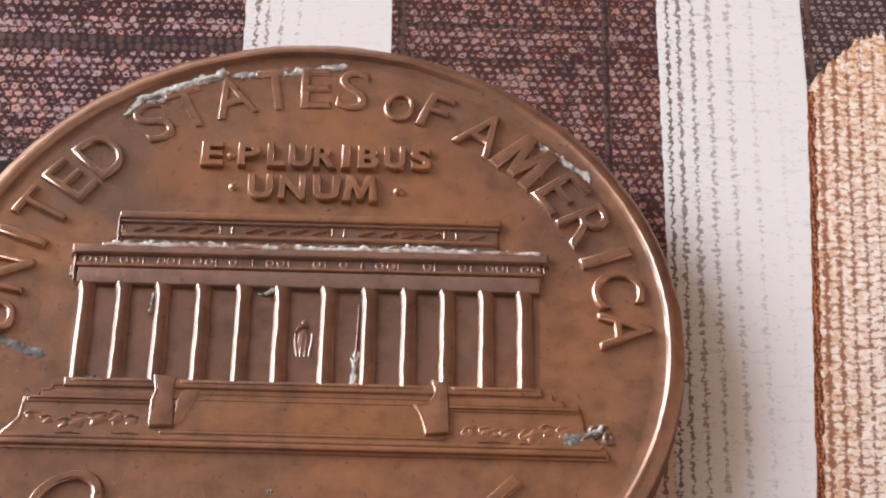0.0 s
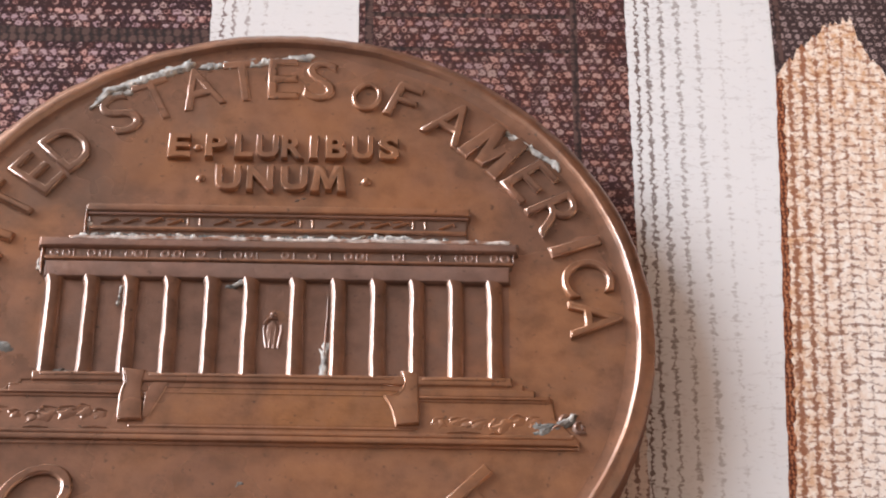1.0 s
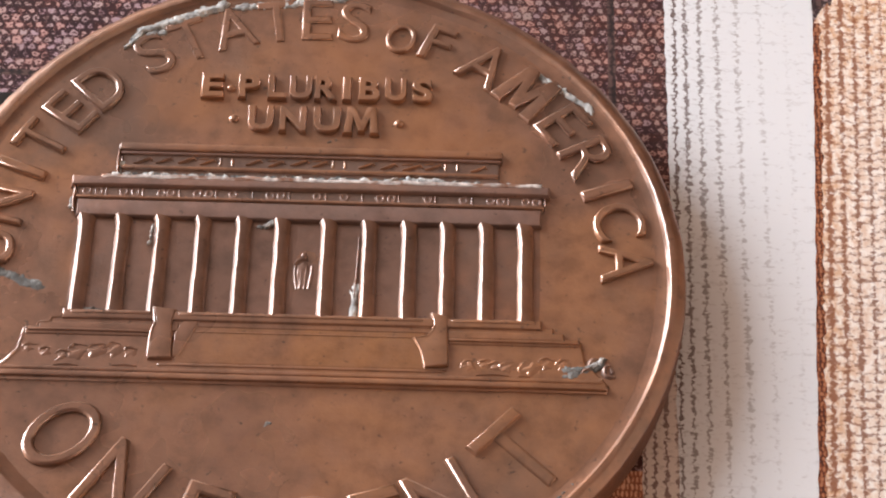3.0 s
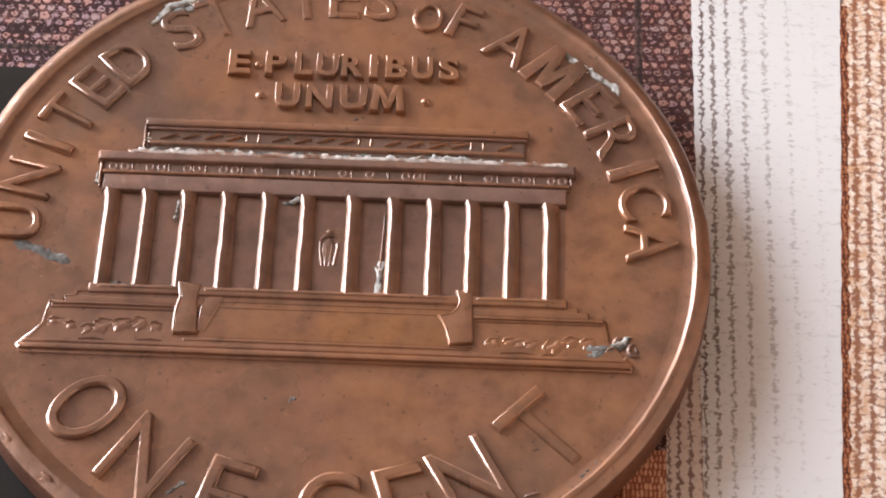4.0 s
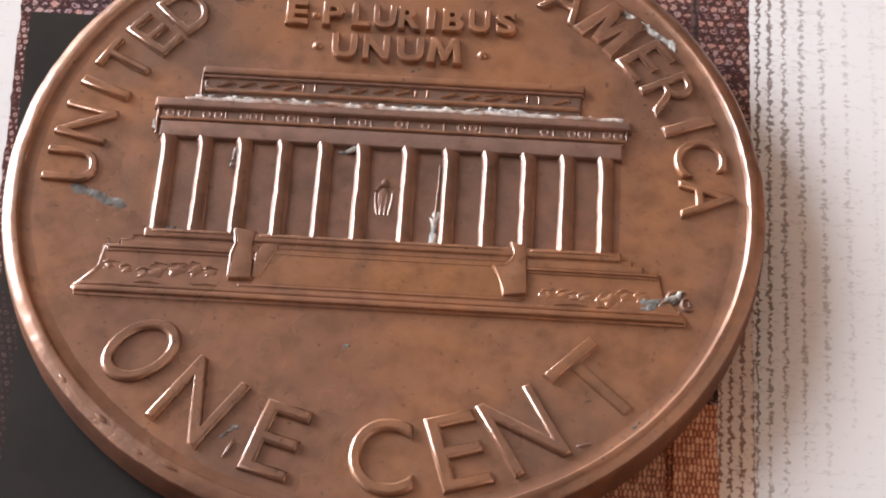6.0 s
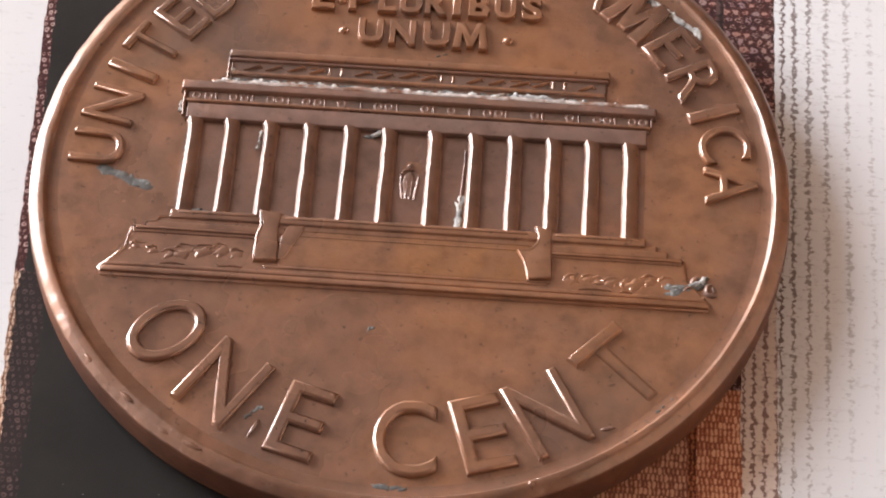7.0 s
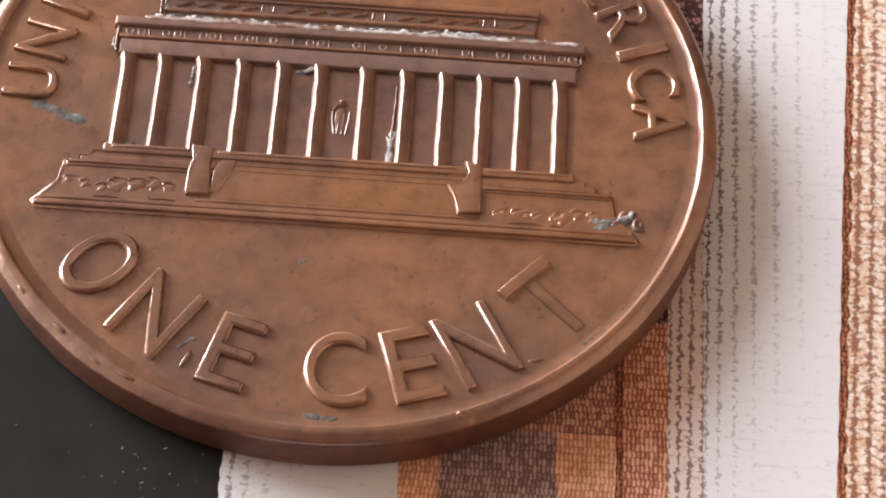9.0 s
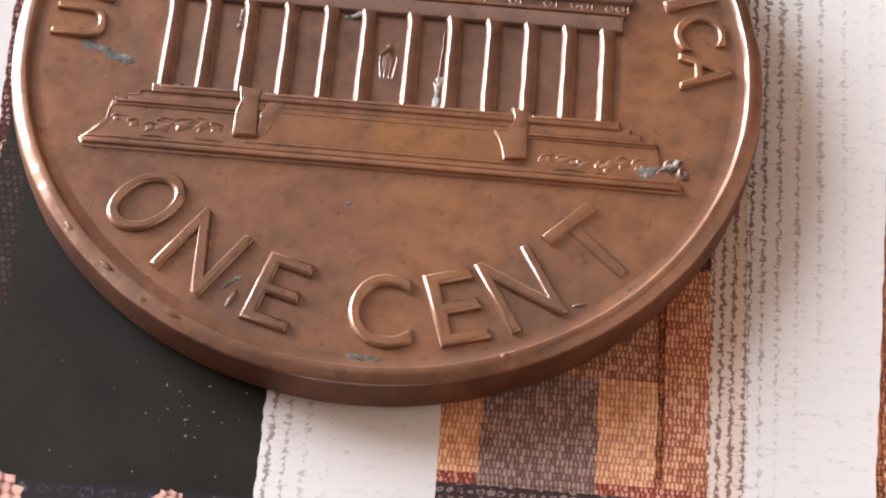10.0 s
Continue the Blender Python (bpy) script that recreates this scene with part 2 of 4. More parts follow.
def white_screen(name, x0, step, fade, ink, base=(0.735, 0.755, 0.785), lines=True, thin=0.0):
    """Bare coated paper with columns of broken dark dashes that thin out towards +x."""
    k = Nodes(name)
    sep = k.add("ShaderNodeSeparateXYZ")
    k.link(k.coords(), sep.inputs[0])
    wob = k.math('MULTIPLY', k.math('SUBTRACT', k.noise(5600, 1), 0.5), 0.0003)
    lean = k.math('MULTIPLY', sep.outputs[1], -0.012)
    x = k.math('ADD', k.math('ADD', sep.outputs[0], wob), lean)
    d = k.math('MAXIMUM', k.math('DIVIDE', k.math('SUBTRACT', x, x0 * MM), MM), 0.0)
    u = k.math('DIVIDE', k.math('SUBTRACT', k.math('SQRT', k.math('ADD', k.math('MULTIPLY', d, 0.16 * step), 0.0484 * step)), 0.22 * math.sqrt(step)), 0.08 * step)
    f = k.math('ABSOLUTE', k.math('SUBTRACT', k.math('FRACT', u), 0.5))
    dash = k.noise(1.0, 2, 0.6, k.mapping((1 / (0.3 * MM), 1 / (0.13 * MM), 1)))
    dark = k.math('SUBTRACT', k.math('SUBTRACT', 1.0, k.math('DIVIDE', u, fade), clamp=True), k.math('MULTIPLY_ADD', sep.outputs[1], -thin / MM, -2.0 * thin, clamp=True), clamp=True)
    width = k.math('MULTIPLY', k.math('ADD', k.math('MULTIPLY', dark, 0.22), k.math('MULTIPLY', k.math('SUBTRACT', dash, 0.5), 0.75)), 1.0)
    line = k.math('MULTIPLY', k.math('SUBTRACT', width, f), 9.0, clamp=True)
    line = k.math('MULTIPLY', line, k.math('MULTIPLY', dark, 1.08, clamp=True))
    row = k.noise(1.0, 2, 0.5, k.mapping((1 / (0.26 * MM), 1 / (0.12 * MM), 1)))
    cross = k.grey(k.math('ADD', k.math('MULTIPLY', row, 0.8), k.math('MULTIPLY', k.noise(900, 2), 0.25)), [(0.63, 0.0), (0.72, 0.26)])
    net = k.math('MULTIPLY', k.grey(k.noise(1.0, 2, 0.5, k.mapping((1 / (0.2 * MM), 1 / (0.09 * MM), 1))), [(0.58, 0.0), (0.68, 0.4)]),
                 k.math('MULTIPLY_ADD', dark, 2.2, -0.9, clamp=True))
    g = k.math('ABSOLUTE', k.math('SUBTRACT', k.math('FRACT', k.math('DIVIDE', k.math('ADD', sep.outputs[1], wob), 0.34 * MM)), 0.5))
    rows = k.math('MULTIPLY', k.math('SUBTRACT', 0.14, g), 6.0, clamp=True)
    rows = k.math('MULTIPLY', rows, k.grey(k.noise(1.0, 3, 0.6, k.mapping((1 / (1.1 * MM), 1 / (0.5 * MM), 1))), [(0.52, 0.0), (0.66, 0.26)]))
    cross = k.math('MAXIMUM', cross, rows)
    mask = k.math('MAXIMUM', k.math('MAXIMUM', line, net), cross) if lines else cross
    tone = k.mix(k.noise(260, 3), base, tuple(v * 0.94 for v in base))
    colour = k.mix(mask, tone, ink)
    return k.done(colour, 0.5, k.bump(k.noise(9000, 3), 0.00002, 0.25), 0.0, 0.4)


TINT = [(0.2, (0.85, 0.75, 0.95)), (0.5, (1.0, 1.0, 1.0)), (0.8, (1.25, 0.85, 0.75))]
MAROON = halftone("maroon_dot_print", 'ring', 0.27, 0.25, [(0.035, 0.015, 0.017), (0.085, 0.04, 0.042), (0.22, 0.135, 0.135), (0.43, 0.325, 0.32)],
                  0.34, 0.5, 0.5, 0.6, (0.6, -0.20, 0.34), tints=TINT)
BROWN = halftone("brown_dot_print", 'ring', 0.26, 0.25, [(0.05, 0.022, 0.021), (0.09, 0.044, 0.041), (0.19, 0.112, 0.103), (0.34, 0.245, 0.225)],
                 0.36, 0.5, 0.37, 0.6, (1.2, -0.14, 0.12), tints=TINT)
SLATE = halftone("slate_dot_print", 'ring', 0.24, 0.22, [(0.04, 0.025, 0.026), (0.06, 0.038, 0.039), (0.13, 0.09, 0.09), (0.30, 0.23, 0.23)], 0.3, 0.4, 0.2, 0.5)
STRIP = halftone("red_fleck_print", 'ring', 0.17, 0.2, [(0.05, 0.014, 0.013), (0.09, 0.028, 0.025), (0.2, 0.09, 0.08), (0.45, 0.32, 0.30)], 0.3, 0.35, 0.3, 0.36,
                 (1.0, -0.2, 0.05))
UMBER = halftone("umber_dot_print", 'ring', 0.17, 0.2, [(0.02, 0.012, 0.011), (0.04, 0.024, 0.022), (0.055, 0.033, 0.03), (0.10, 0.06, 0.055)], 0.3, 0.35, 0.3, 0.36, (1.0, -0.45, -0.15))
FADED = halftone("faded_tan_print", 'stroke', 0.1, 0.17, [(0.14, 0.07, 0.045), (0.30, 0.17, 0.11), (0.42, 0.27, 0.19), (0.62, 0.46, 0.36)], 0.36, 0.4, 0.6, 0.5)
GREY = halftone("grey_dot_print", 'stroke', 0.105, 0.19, [(0.141, 0.084, 0.075), (0.191, 0.118, 0.107), (0.234, 0.150, 0.136), (0.418, 0.302, 0.273)], 0.4, 0.3, 0.7, 0.5)
TAN = halftone("tan_dot_print", 'stroke', 0.105, 0.19, [(0.408, 0.184, 0.108), (0.580, 0.283, 0.165), (0.659, 0.343, 0.200), (0.799, 0.514, 0.336)], 0.32, 0.3, 0.7, 0.45)
ORANGE = halftone("orange_dot_print", 'stroke', 0.105, 0.19, [(0.246, 0.087, 0.055), (0.392, 0.150, 0.084), (0.482, 0.208, 0.116), (0.695, 0.433, 0.294)], 0.36, 0.3, 0.7, 0.5)
RUSTY = halftone("rusty_dot_print", 'stroke', 0.105, 0.19, [(0.192, 0.078, 0.055), (0.300, 0.132, 0.087), (0.384, 0.179, 0.113), (0.624, 0.389, 0.276)], 0.36, 0.3, 0.7, 0.5)
RUST = halftone("rust_dot_print", 'stroke', 0.12, 0.14, [(0.07, 0.022, 0.014), (0.17, 0.05, 0.022), (0.24, 0.075, 0.033), (0.38, 0.16, 0.085)], 0.36, 0.5, 0.5, 0.5)
RED = halftone("red_dot_print", 'stroke', 0.12, 0.14, [(0.16, 0.04, 0.03), (0.32, 0.065, 0.042), (0.38, 0.09, 0.06), (0.58, 0.36, 0.29)], 0.4, 0.5, 0.5, 0.5)


def column_screen(name, x0, step, slope):
    """Cream paper with upright broken rust columns tied by short rungs, turning to peach and orange up the sheet and towards -x."""
    k = Nodes(name)
    sep = k.add("ShaderNodeSeparateXYZ")
    k.link(k.coords(), sep.inputs[0])
    wob = k.math('MULTIPLY', k.math('SUBTRACT', k.noise(6200, 3), 0.5), 0.0003)
    wob2 = k.math('MULTIPLY', k.math('SUBTRACT', k.noise(5200, 3, 0.6, k.mapping((1.0, 1.0, 1.0), 1.1)), 0.5), 0.00026)
    x = k.math('ADD', k.math('ADD', sep.outputs[0], wob), k.math('MULTIPLY', sep.outputs[1], -slope))
    u = k.math('DIVIDE', k.math('SUBTRACT', x, x0 * MM), step * MM)
    f = k.math('ABSOLUTE', k.math('SUBTRACT', k.math('FRACT', u), 0.5))
    w1 = k.add("ShaderNodeTexWhiteNoise")
    w1.noise_dimensions = '1D'
    k.link(k.math('FLOOR', u), w1.inputs["W"])
    v = k.math('ADD', k.math('DIVIDE', k.math('ADD', sep.outputs[1], wob2), 0.25 * MM), k.math('MULTIPLY', w1.outputs["Value"], 0.3))
    g = k.math('ABSOLUTE', k.math('SUBTRACT', k.math('FRACT', v), 0.5))
    high = k.math('MULTIPLY', k.math('ADD', sep.outputs[1], -0.0005), 95.0, clamp=True)
    near = k.math('MULTIPLY_ADD', u, -0.16, 0.9, clamp=True)
    dash = k.noise(1.0, 2, 0.6, k.mapping((1 / (0.3 * MM), 1 / (0.14 * MM), 1)))
    width = k.math('ADD', k.math('MULTIPLY_ADD', k.math('SUBTRACT', dash, 0.5), 0.85, 0.12), k.math('MULTIPLY', near, 0.19))
    line = k.math('MULTIPLY', k.math('SUBTRACT', width, f), 6.0, clamp=True)
    rung = k.math('MULTIPLY', k.math('SUBTRACT', k.math('MULTIPLY_ADD', k.math('SUBTRACT', dash, 0.5), 1.1, 0.16), g), 6.0, clamp=True)
    stretch = k.noise(1.0, 3, 0.6, k.mapping((1 / (0.20 * MM), 1 / (0.35 * MM), 1)))
    pale = k.mix(k.grey(stretch, [(0.35, 0.0), (0.65, 1.0)]), (0.82, 0.78, 0.75), (0.74, 0.64, 0.57))
    warm = k.mix(k.grey(stretch, [(0.38, 0.0), (0.62, 1.0)]), (0.84, 0.76, 0.68), (0.62, 0.36, 0.20))
    both = k.math('MAXIMUM', high, near)
    tone = k.mix(both, pale, warm)
    ink = k.mix(both, (0.20, 0.115, 0.09), (0.27, 0.09, 0.036))
    colour = k.mix(k.math('MAXIMUM', k.math('MULTIPLY', line, 0.92), k.math('MULTIPLY', rung, 0.75)), tone, ink)
    return k.done(colour, 0.55, k.bump(k.noise(9000, 3), 0.00002, 0.25), 0.0, 0.2)


PEACH = column_screen("peach_column_print", 12.68 + 0.2, 0.36, 0.049)
NAVY = halftone("navy_dot_print", 'ring', 0.5, 0.42, [(0.017, 0.016, 0.022), (0.022, 0.021, 0.028), (0.026, 0.025, 0.034), (0.10, 0.10, 0.125)], 0.3, 0.35, 0.4, 0.3,
                (1.2, -0.5, -0.1))
PINK = halftone("pink_dot_print", 'blob', 0.27, 0.27, [(0.12, 0.05, 0.05), (0.36, 0.17, 0.15), (0.52, 0.30, 0.26), (0.68, 0.46, 0.39)], 0.3, 0.3, 0.5)
WHITE_MID = white_screen("white_paper_middle", -2.22, 1.0, 5.5, (0.20, 0.15, 0.15))
WHITE_RIGHT = white_screen("white_paper_right", 9.14, 1.0, 8.0, (0.16, 0.12, 0.115), thin=0.055)
PALE = white_screen("pale_dash_print", 7.9, 0.42, 40.0, (0.22, 0.135, 0.115), base=(0.72, 0.63, 0.58))
WHITE_LEFT = white_screen("white_paper_left", -90, 0.5, 3.0, (0.35, 0.33, 0.33), lines=False)


def black_print():
    k = Nodes("black_print")
    n1 = k.noise(500, 4)
    colour = k.ramp(n1, [(0.3, (0.0125, 0.0115, 0.011)), (0.7, (0.022, 0.0205, 0.0185))])
    return k.done(colour, 0.45, k.bump(k.noise(9000, 3), 0.00002, 0.3), 0.0, 0.2)


BLACK = black_print()


def paper():
    k = Nodes("paper")
    return k.done(k.mix(k.noise(800, 4), (0.74, 0.72, 0.69), (0.80, 0.78, 0.76)), 0.6)


PAPER = paper()


# ---- building blocks ----
def part(name, bm, material, parent, label="", smooth=True, sharp=50):
    me = bpy.data.meshes.new(name)
    bm.normal_update()
    bm.to_mesh(me)
    bm.free()
    me.materials.append(material)
    if smooth:
        me.polygons.foreach_set("use_smooth", [True] * len(me.polygons))
        me.set_sharp_from_angle(angle=radians(sharp))
    ob = new(name, me)
    ob.parent = parent
    if label:
        ob["label"] = label
    return ob


def thing(name, label, category, **more):
    return tagged(new(name), label, category, **more)


def lathe(profile, steps, wear=0.0, seed=0.0, centre=(0.0, 0.0)):
    """Turns a profile of (radius, height) in mm about an upright axis; wear: uneven knocks in mm."""
    bm = bmesh.new()
    rings = []
    for r, z in profile:
        ring = []
        for i in range(steps):
            a = 2 * math.pi * i / steps
            p = Vector((r * math.cos(a), r * math.sin(a), z))
            if wear:
                q = p * 0.9 + Vector((seed, 0, 0))
                d = wear * (noise.noise(q * 1.1) + 0.35 * noise.noise(q * 3.1) + 0.3 * max(0, noise.noise(q * 6.0) - 0.15) + 0.18 * noise.noise(q * 11.0))
                d *= min(1.0, max(0.2, (r - 8.7) / 0.25)) if r > 8.6 else 1.0
                p.z += d * 0.8
                p.x += d * math.cos(a) * 0.6
                p.y += d * math.sin(a) * 0.6
            ring.append(bm.verts.new((p + Vector((*centre, 0))) * MM))
        rings.append(ring)
    for a, b in zip(rings, rings[1:]):
        for i in range(steps):
            j = (i + 1) % steps
            bm.faces.new((a[i], a[j], b[j], b[i]))
    return bm, rings


def offset(poly, d):
    """The polygon (counter-clockwise, mm) grown by d."""
    out = []
    n = len(poly)
    for i in range(n):
        p0, p1, p2 = Vector(poly[i - 1]), Vector(poly[i]), Vector(poly[(i + 1) % n])
        e1, e2 = (p1 - p0).normalized(), (p2 - p1).normalized()
        n1, n2 = Vector((e1.y, -e1.x)), Vector((e2.y, -e2.x))
        m = n1 + n2
        if m.length < 1e-6:
            m = n1
        m.normalize()
        out.append(p1 + m * (d / max(0.5, m.dot(n1))))
    return out


def struck(poly, height, slope=0.07, base=None, bm=None, wear=0.006):
    """A low raised form struck in the coin: sloping, softly rounded sides and a flat worn top."""
    base = FIELD if base is None else base
    bm = bm or bmesh.new()
    rings = []
    for d, z in ((slope, -0.06), (slope, 0.0), (slope * 0.80, height * 0.40), (slope * 0.30, height * 0.84), (-slope * 0.1, height * 0.98), (-slope * 0.4, height)):
        ring = []
        for p in offset(poly, d):
            w = wear * noise.noise(Vector((p.x * 2.3, p.y * 2.3, 0)))
            ring.append(bm.verts.new(Vector((p.x + w, p.y + w, base + z + w * 0.5)) * MM))
        rings.append(ring)
    n = len(poly)
    for a, b in zip(rings, rings[1:]):
        for i in range(n):
            j = (i + 1) % n
            bm.faces.new((a[i], a[j], b[j], b[i]))
    bm.faces.new(rings[-1])
    return bm


def box(x0, x1, y0, y1, cut=0.5):
    """A rectangle with points along its long sides, so that wear can bend it."""
    nx, ny = max(1, int((x1 - x0) / cut)), max(1, int((y1 - y0) / cut))
    pts = [(x0 + (x1 - x0) * i / nx, y0) for i in range(nx)]
    pts += [(x1, y0 + (y1 - y0) * i / ny) for i in range(ny)]
    pts += [(x1 - (x1 - x0) * i / nx, y1) for i in range(nx)]
    pts += [(x0, y1 - (y1 - y0) * i / ny) for i in range(ny)]
    return pts


def mound(cx, cy, rx, ry, height, turn=0.0, lumps=0.0, seed=0.0, base=None, bm=None):
    """A rounded lump of the relief, or a crust lying on it."""
    base = FIELD if base is None else base
    bm = bm or bmesh.new()
    steps = 20
    rings = []
    for s, h in ((1.12, -0.03), (1.0, 0.0), (0.88, 0.5), (0.62, 0.85), (0.3, 1.0)):
        ring = []
        for i in range(steps):
            a = 2 * math.pi * i / steps
            k = 1 + lumps * noise.noise(Vector((math.cos(a) * 1.7 + seed, math.sin(a) * 1.7, seed)))
            x, y = rx * s * k * math.cos(a), ry * s * k * math.sin(a)
            z = h * height if h > 0 else h
            z *= 1 + lumps * 0.7 * noise.noise(Vector((x * 6, y * 6, seed)))
            ring.append(bm.verts.new(Vector((cx + x * math.cos(turn) - y * math.sin(turn),
                                             cy + x * math.sin(turn) + y * math.cos(turn), base + z)) * MM))
        rings.append(ring)
    for a, b in zip(rings, rings[1:]):
        for i in range(steps):
            j = (i + 1) % steps
            bm.faces.new((a[i], a[j], b[j], b[i]))
    bm.faces.new(rings[-1])
    return bm


def ridge(points, width, height, base, seed=0.0, bm=None):
    """A fine rounded ridge along a line of points, tapering at both ends."""
    bm = bm or bmesh.new()
    rings = []
    n = len(points)
    for i, p in enumerate(points):
        a, b = Vector(points[max(0, i - 1)]), Vector(points[min(n - 1, i + 1)])
        d = (b - a).normalized()
        side = Vector((-d.y, d.x))
        f = 0.35 + 0.65 * math.sin(math.pi * (i + 0.5) / n)
        f *= 1 + 0.3 * noise.noise(Vector((p[0] * 5, p[1] * 5, seed)))
        ring = []
        for u, q in ((-1, -0.25), (-0.8, 0.3), (-0.3, 0.92), (0.15, 1.0), (0.65, 0.6), (1, -0.25)):
            ring.append(bm.verts.new(Vector((p[0] + side.x * u * width * f, p[1] + side.y * u * width * f, base + height * q * f)) * MM))
        rings.append(ring)
    for a, b in zip(rings, rings[1:]):
        for i in range(5):
            bm.faces.new((a[i + 1], a[i], b[i], b[i + 1]))
    bm.faces.new(rings[0])
    bm.faces.new(list(reversed(rings[-1])))
    bmesh.ops.recalc_face_normals(bm, faces=bm.faces[:])
    return bm


# ---- unseen floor and walls, added to shape the light, open to the window side ----
def dull(name, colour):
    k = Nodes(name)
    return k.done(k.mix(k.noise(30, 4), colour, tuple(0.8 * v for v in colour)), 0.8, k.bump(k.noise(400, 3), 0.0005, 0.3))


BEIGE = dull("warm_beige_paint", (0.60, 0.42, 0.29))
DIM = dull("dim_brown_paint", (0.085, 0.06, 0.048))


def slab(name, x0, x1, y0, y1, z0, z1, label, paint):
    bm = bmesh.new()
    bmesh.ops.create_cube(bm, size=1.0, matrix=Matrix.Translation(((x0 + x1) / 2, (y0 + y1) / 2, (z0 + z1) / 2)) @ Matrix.Diagonal((x1 - x0, y1 - y0, z1 - z0, 1)))
    return tagged(part(name, bm, paint, None, smooth=False), label, "floor" if name == "floor" else "wall", kind="structure")


slab("floor", -0.65, 0.65, -0.65, 0.65, -0.05, -0.0004, "plain dim brown supporting surface", DIM)
# added out of view: east throws warm fill, south and north cut the sky
slab("bounce_wall_east", 0.6, 0.65, -0.6, 0.6, -0.0004, 0.85, "unseen beige wall added for warm bounce light", BEIGE)
slab("blocker_south", -0.6, 0.65, -0.65, -0.6, -0.0004, 1.6, "unseen dim brown wall added to block light", DIM)
slab("blocker_north", 0.02, 0.65, 0.6, 0.65, -0.0004, 0.75, "unseen dim brown wall added to block light", DIM)


# ---- the printed sheet under the coin ----
sheet = thing("printed_sheet", "flat glossy printed sheet with white, black, maroon and orange halftone areas", "printed sheet", kind="structure")
FAR = 70.0


def ragged(fx, y0, y1, step, depth, seed):
    """An upright border between two inks, stepped by the dots of the screen."""
    rng = random.Random(seed)
    n = max(1, int(round((y1 - y0) / step)))
    pts = []
    for i in range(n + 1):
        y = y0 + (y1 - y0) * i / n
        pts.append((fx(y) + (rng.uniform(-depth, depth) if 0 < i < n else 0.0), y))
    return pts


def ladder(one, two, axis):
    """A flat sheet between two borders that run the same way along the axis (0: x, 1: y)."""
    bm = bmesh.new()
    a = [bm.verts.new((x * MM, y * MM, 0)) for x, y in one]
    b = [bm.verts.new((x * MM, y * MM, 0)) for x, y in two]
    i = j = 0
    while i < len(a) - 1 or j < len(b) - 1:
        if j == len(b) - 1 or (i < len(a) - 1 and one[i + 1][axis] <= two[j + 1][axis]):
            f = bm.faces.new((a[i], b[j], a[i + 1]))
            i += 1
        else:
            f = bm.faces.new((a[i], b[j], b[j + 1]))
            j += 1
        f.normal_update()
        if f.normal.z < 0:
            f.normal_flip()
    return bm


def panel(name, material, left, right, label):
    """A printed area between two upright borders, both from the lower end to the upper."""
    return part(name, ladder(left, right, 1), material, sheet, label, smooth=False)


bm = bmesh.new()
bmesh.ops.create_cube(bm, size=1.0, matrix=Matrix.Translation((0, 0, -0.00016)) @ Matrix.Diagonal((2 * FAR * MM, 2 * FAR * MM, 0.0003, 1)))
part("paper", bm, PAPER, sheet, "white paper body of the sheet", smooth=False)


def edge_a(y):
    return -9.80 - 0.062 * y


def edge_b(y):
    return -9.55 - 0.06 * y


def edge_r(y):
    return 12.68 + 0.049 * min(y, 9.4)


def at(x):
    return lambda y: x


def border(fx, cuts, step, depth, seed):
    """One border in stretches that meet at the cuts, so that neighbours share it exactly."""
    return {(a, b): ragged(fx, a, b, step, depth, seed + i) for i, (a, b) in enumerate(zip(cuts, cuts[1:]))}


def join(b, *spans):
    out = []
    for s in spans:
        out += b[s] if not out else b[s][1:]
    return out


TOP_L, LOW_L = 6.32, -11.75
A = border(edge_a, [-FAR, LOW_L, -2.5, TOP_L, FAR], 0.22, 0.03, 11)
B = {(-2.5, TOP_L): ragged(edge_b, -2.5, TOP_L, 0.2, 0.03, 21),
     (LOW_L, -2.5): ragged(lambda y: -8.78 - 0.025 * (y + 2.5), LOW_L, -2.5, 0.2, 0.07, 22)}
C = border(lambda y: -2.22 - 0.007 * y, [-FAR, LOW_L, -2.5, TOP_L, FAR], 0.14, 0.025, 31)
D = border(lambda y: 1.88 - 0.0105 * y, [-FAR, -12.6, -10.92, -10.62, -7.82, -4.6, FAR], 0.3, 0.012, 41)
E_ = border(at(9.12), [-FAR, -12.6, -10.92, -10.62, -7.82, -4.6, 0.0, FAR], 0.2, 0.025, 51)
R_ = border(edge_r, [-FAR, 9.4, FAR], 0.3, 0.02, 61)


def wall(x, y0, y1):
    n = max(2, int((y1 - y0) / 0.25))
    return [(x, y0 + (y1 - y0) * i / n) for i in range(n + 1)]


panel("white_area", WHITE_LEFT, wall(-FAR, -FAR, FAR), join(A, (-FAR, LOW_L), (LOW_L, -2.5), (-2.5, TOP_L), (TOP_L, FAR)), "bare white printed area")
SPLIT = -2.5
panel("maroon_strip", STRIP, A[(SPLIT, TOP_L)], B[(SPLIT, TOP_L)], "narrow maroon dotted strip")
low_in = ragged(lambda y: edge_a(y) + 0.13, LOW_L, SPLIT, 0.13, 0.04, 26)
panel("tan_line", FADED, A[(LOW_L, SPLIT)], low_in, "thin tan dotted line")
panel("brown_strip", UMBER, low_in, B[(LOW_L, SPLIT)], "dark brown dotted strip")
panel("black_area", BLACK, B[(LOW_L, SPLIT)] + B[(SPLIT, TOP_L)], join(C, (LOW_L, SPLIT), (SPLIT, TOP_L)), "solid black printed area")
panel("maroon_area", MAROON, A[(TOP_L, FAR)], C[(TOP_L, FAR)], "maroon area of fine pale dots in rows")
panel("navy_area", NAVY, A[(-FAR, LOW_L)], C[(-FAR, LOW_L)], "blue-black printed area")
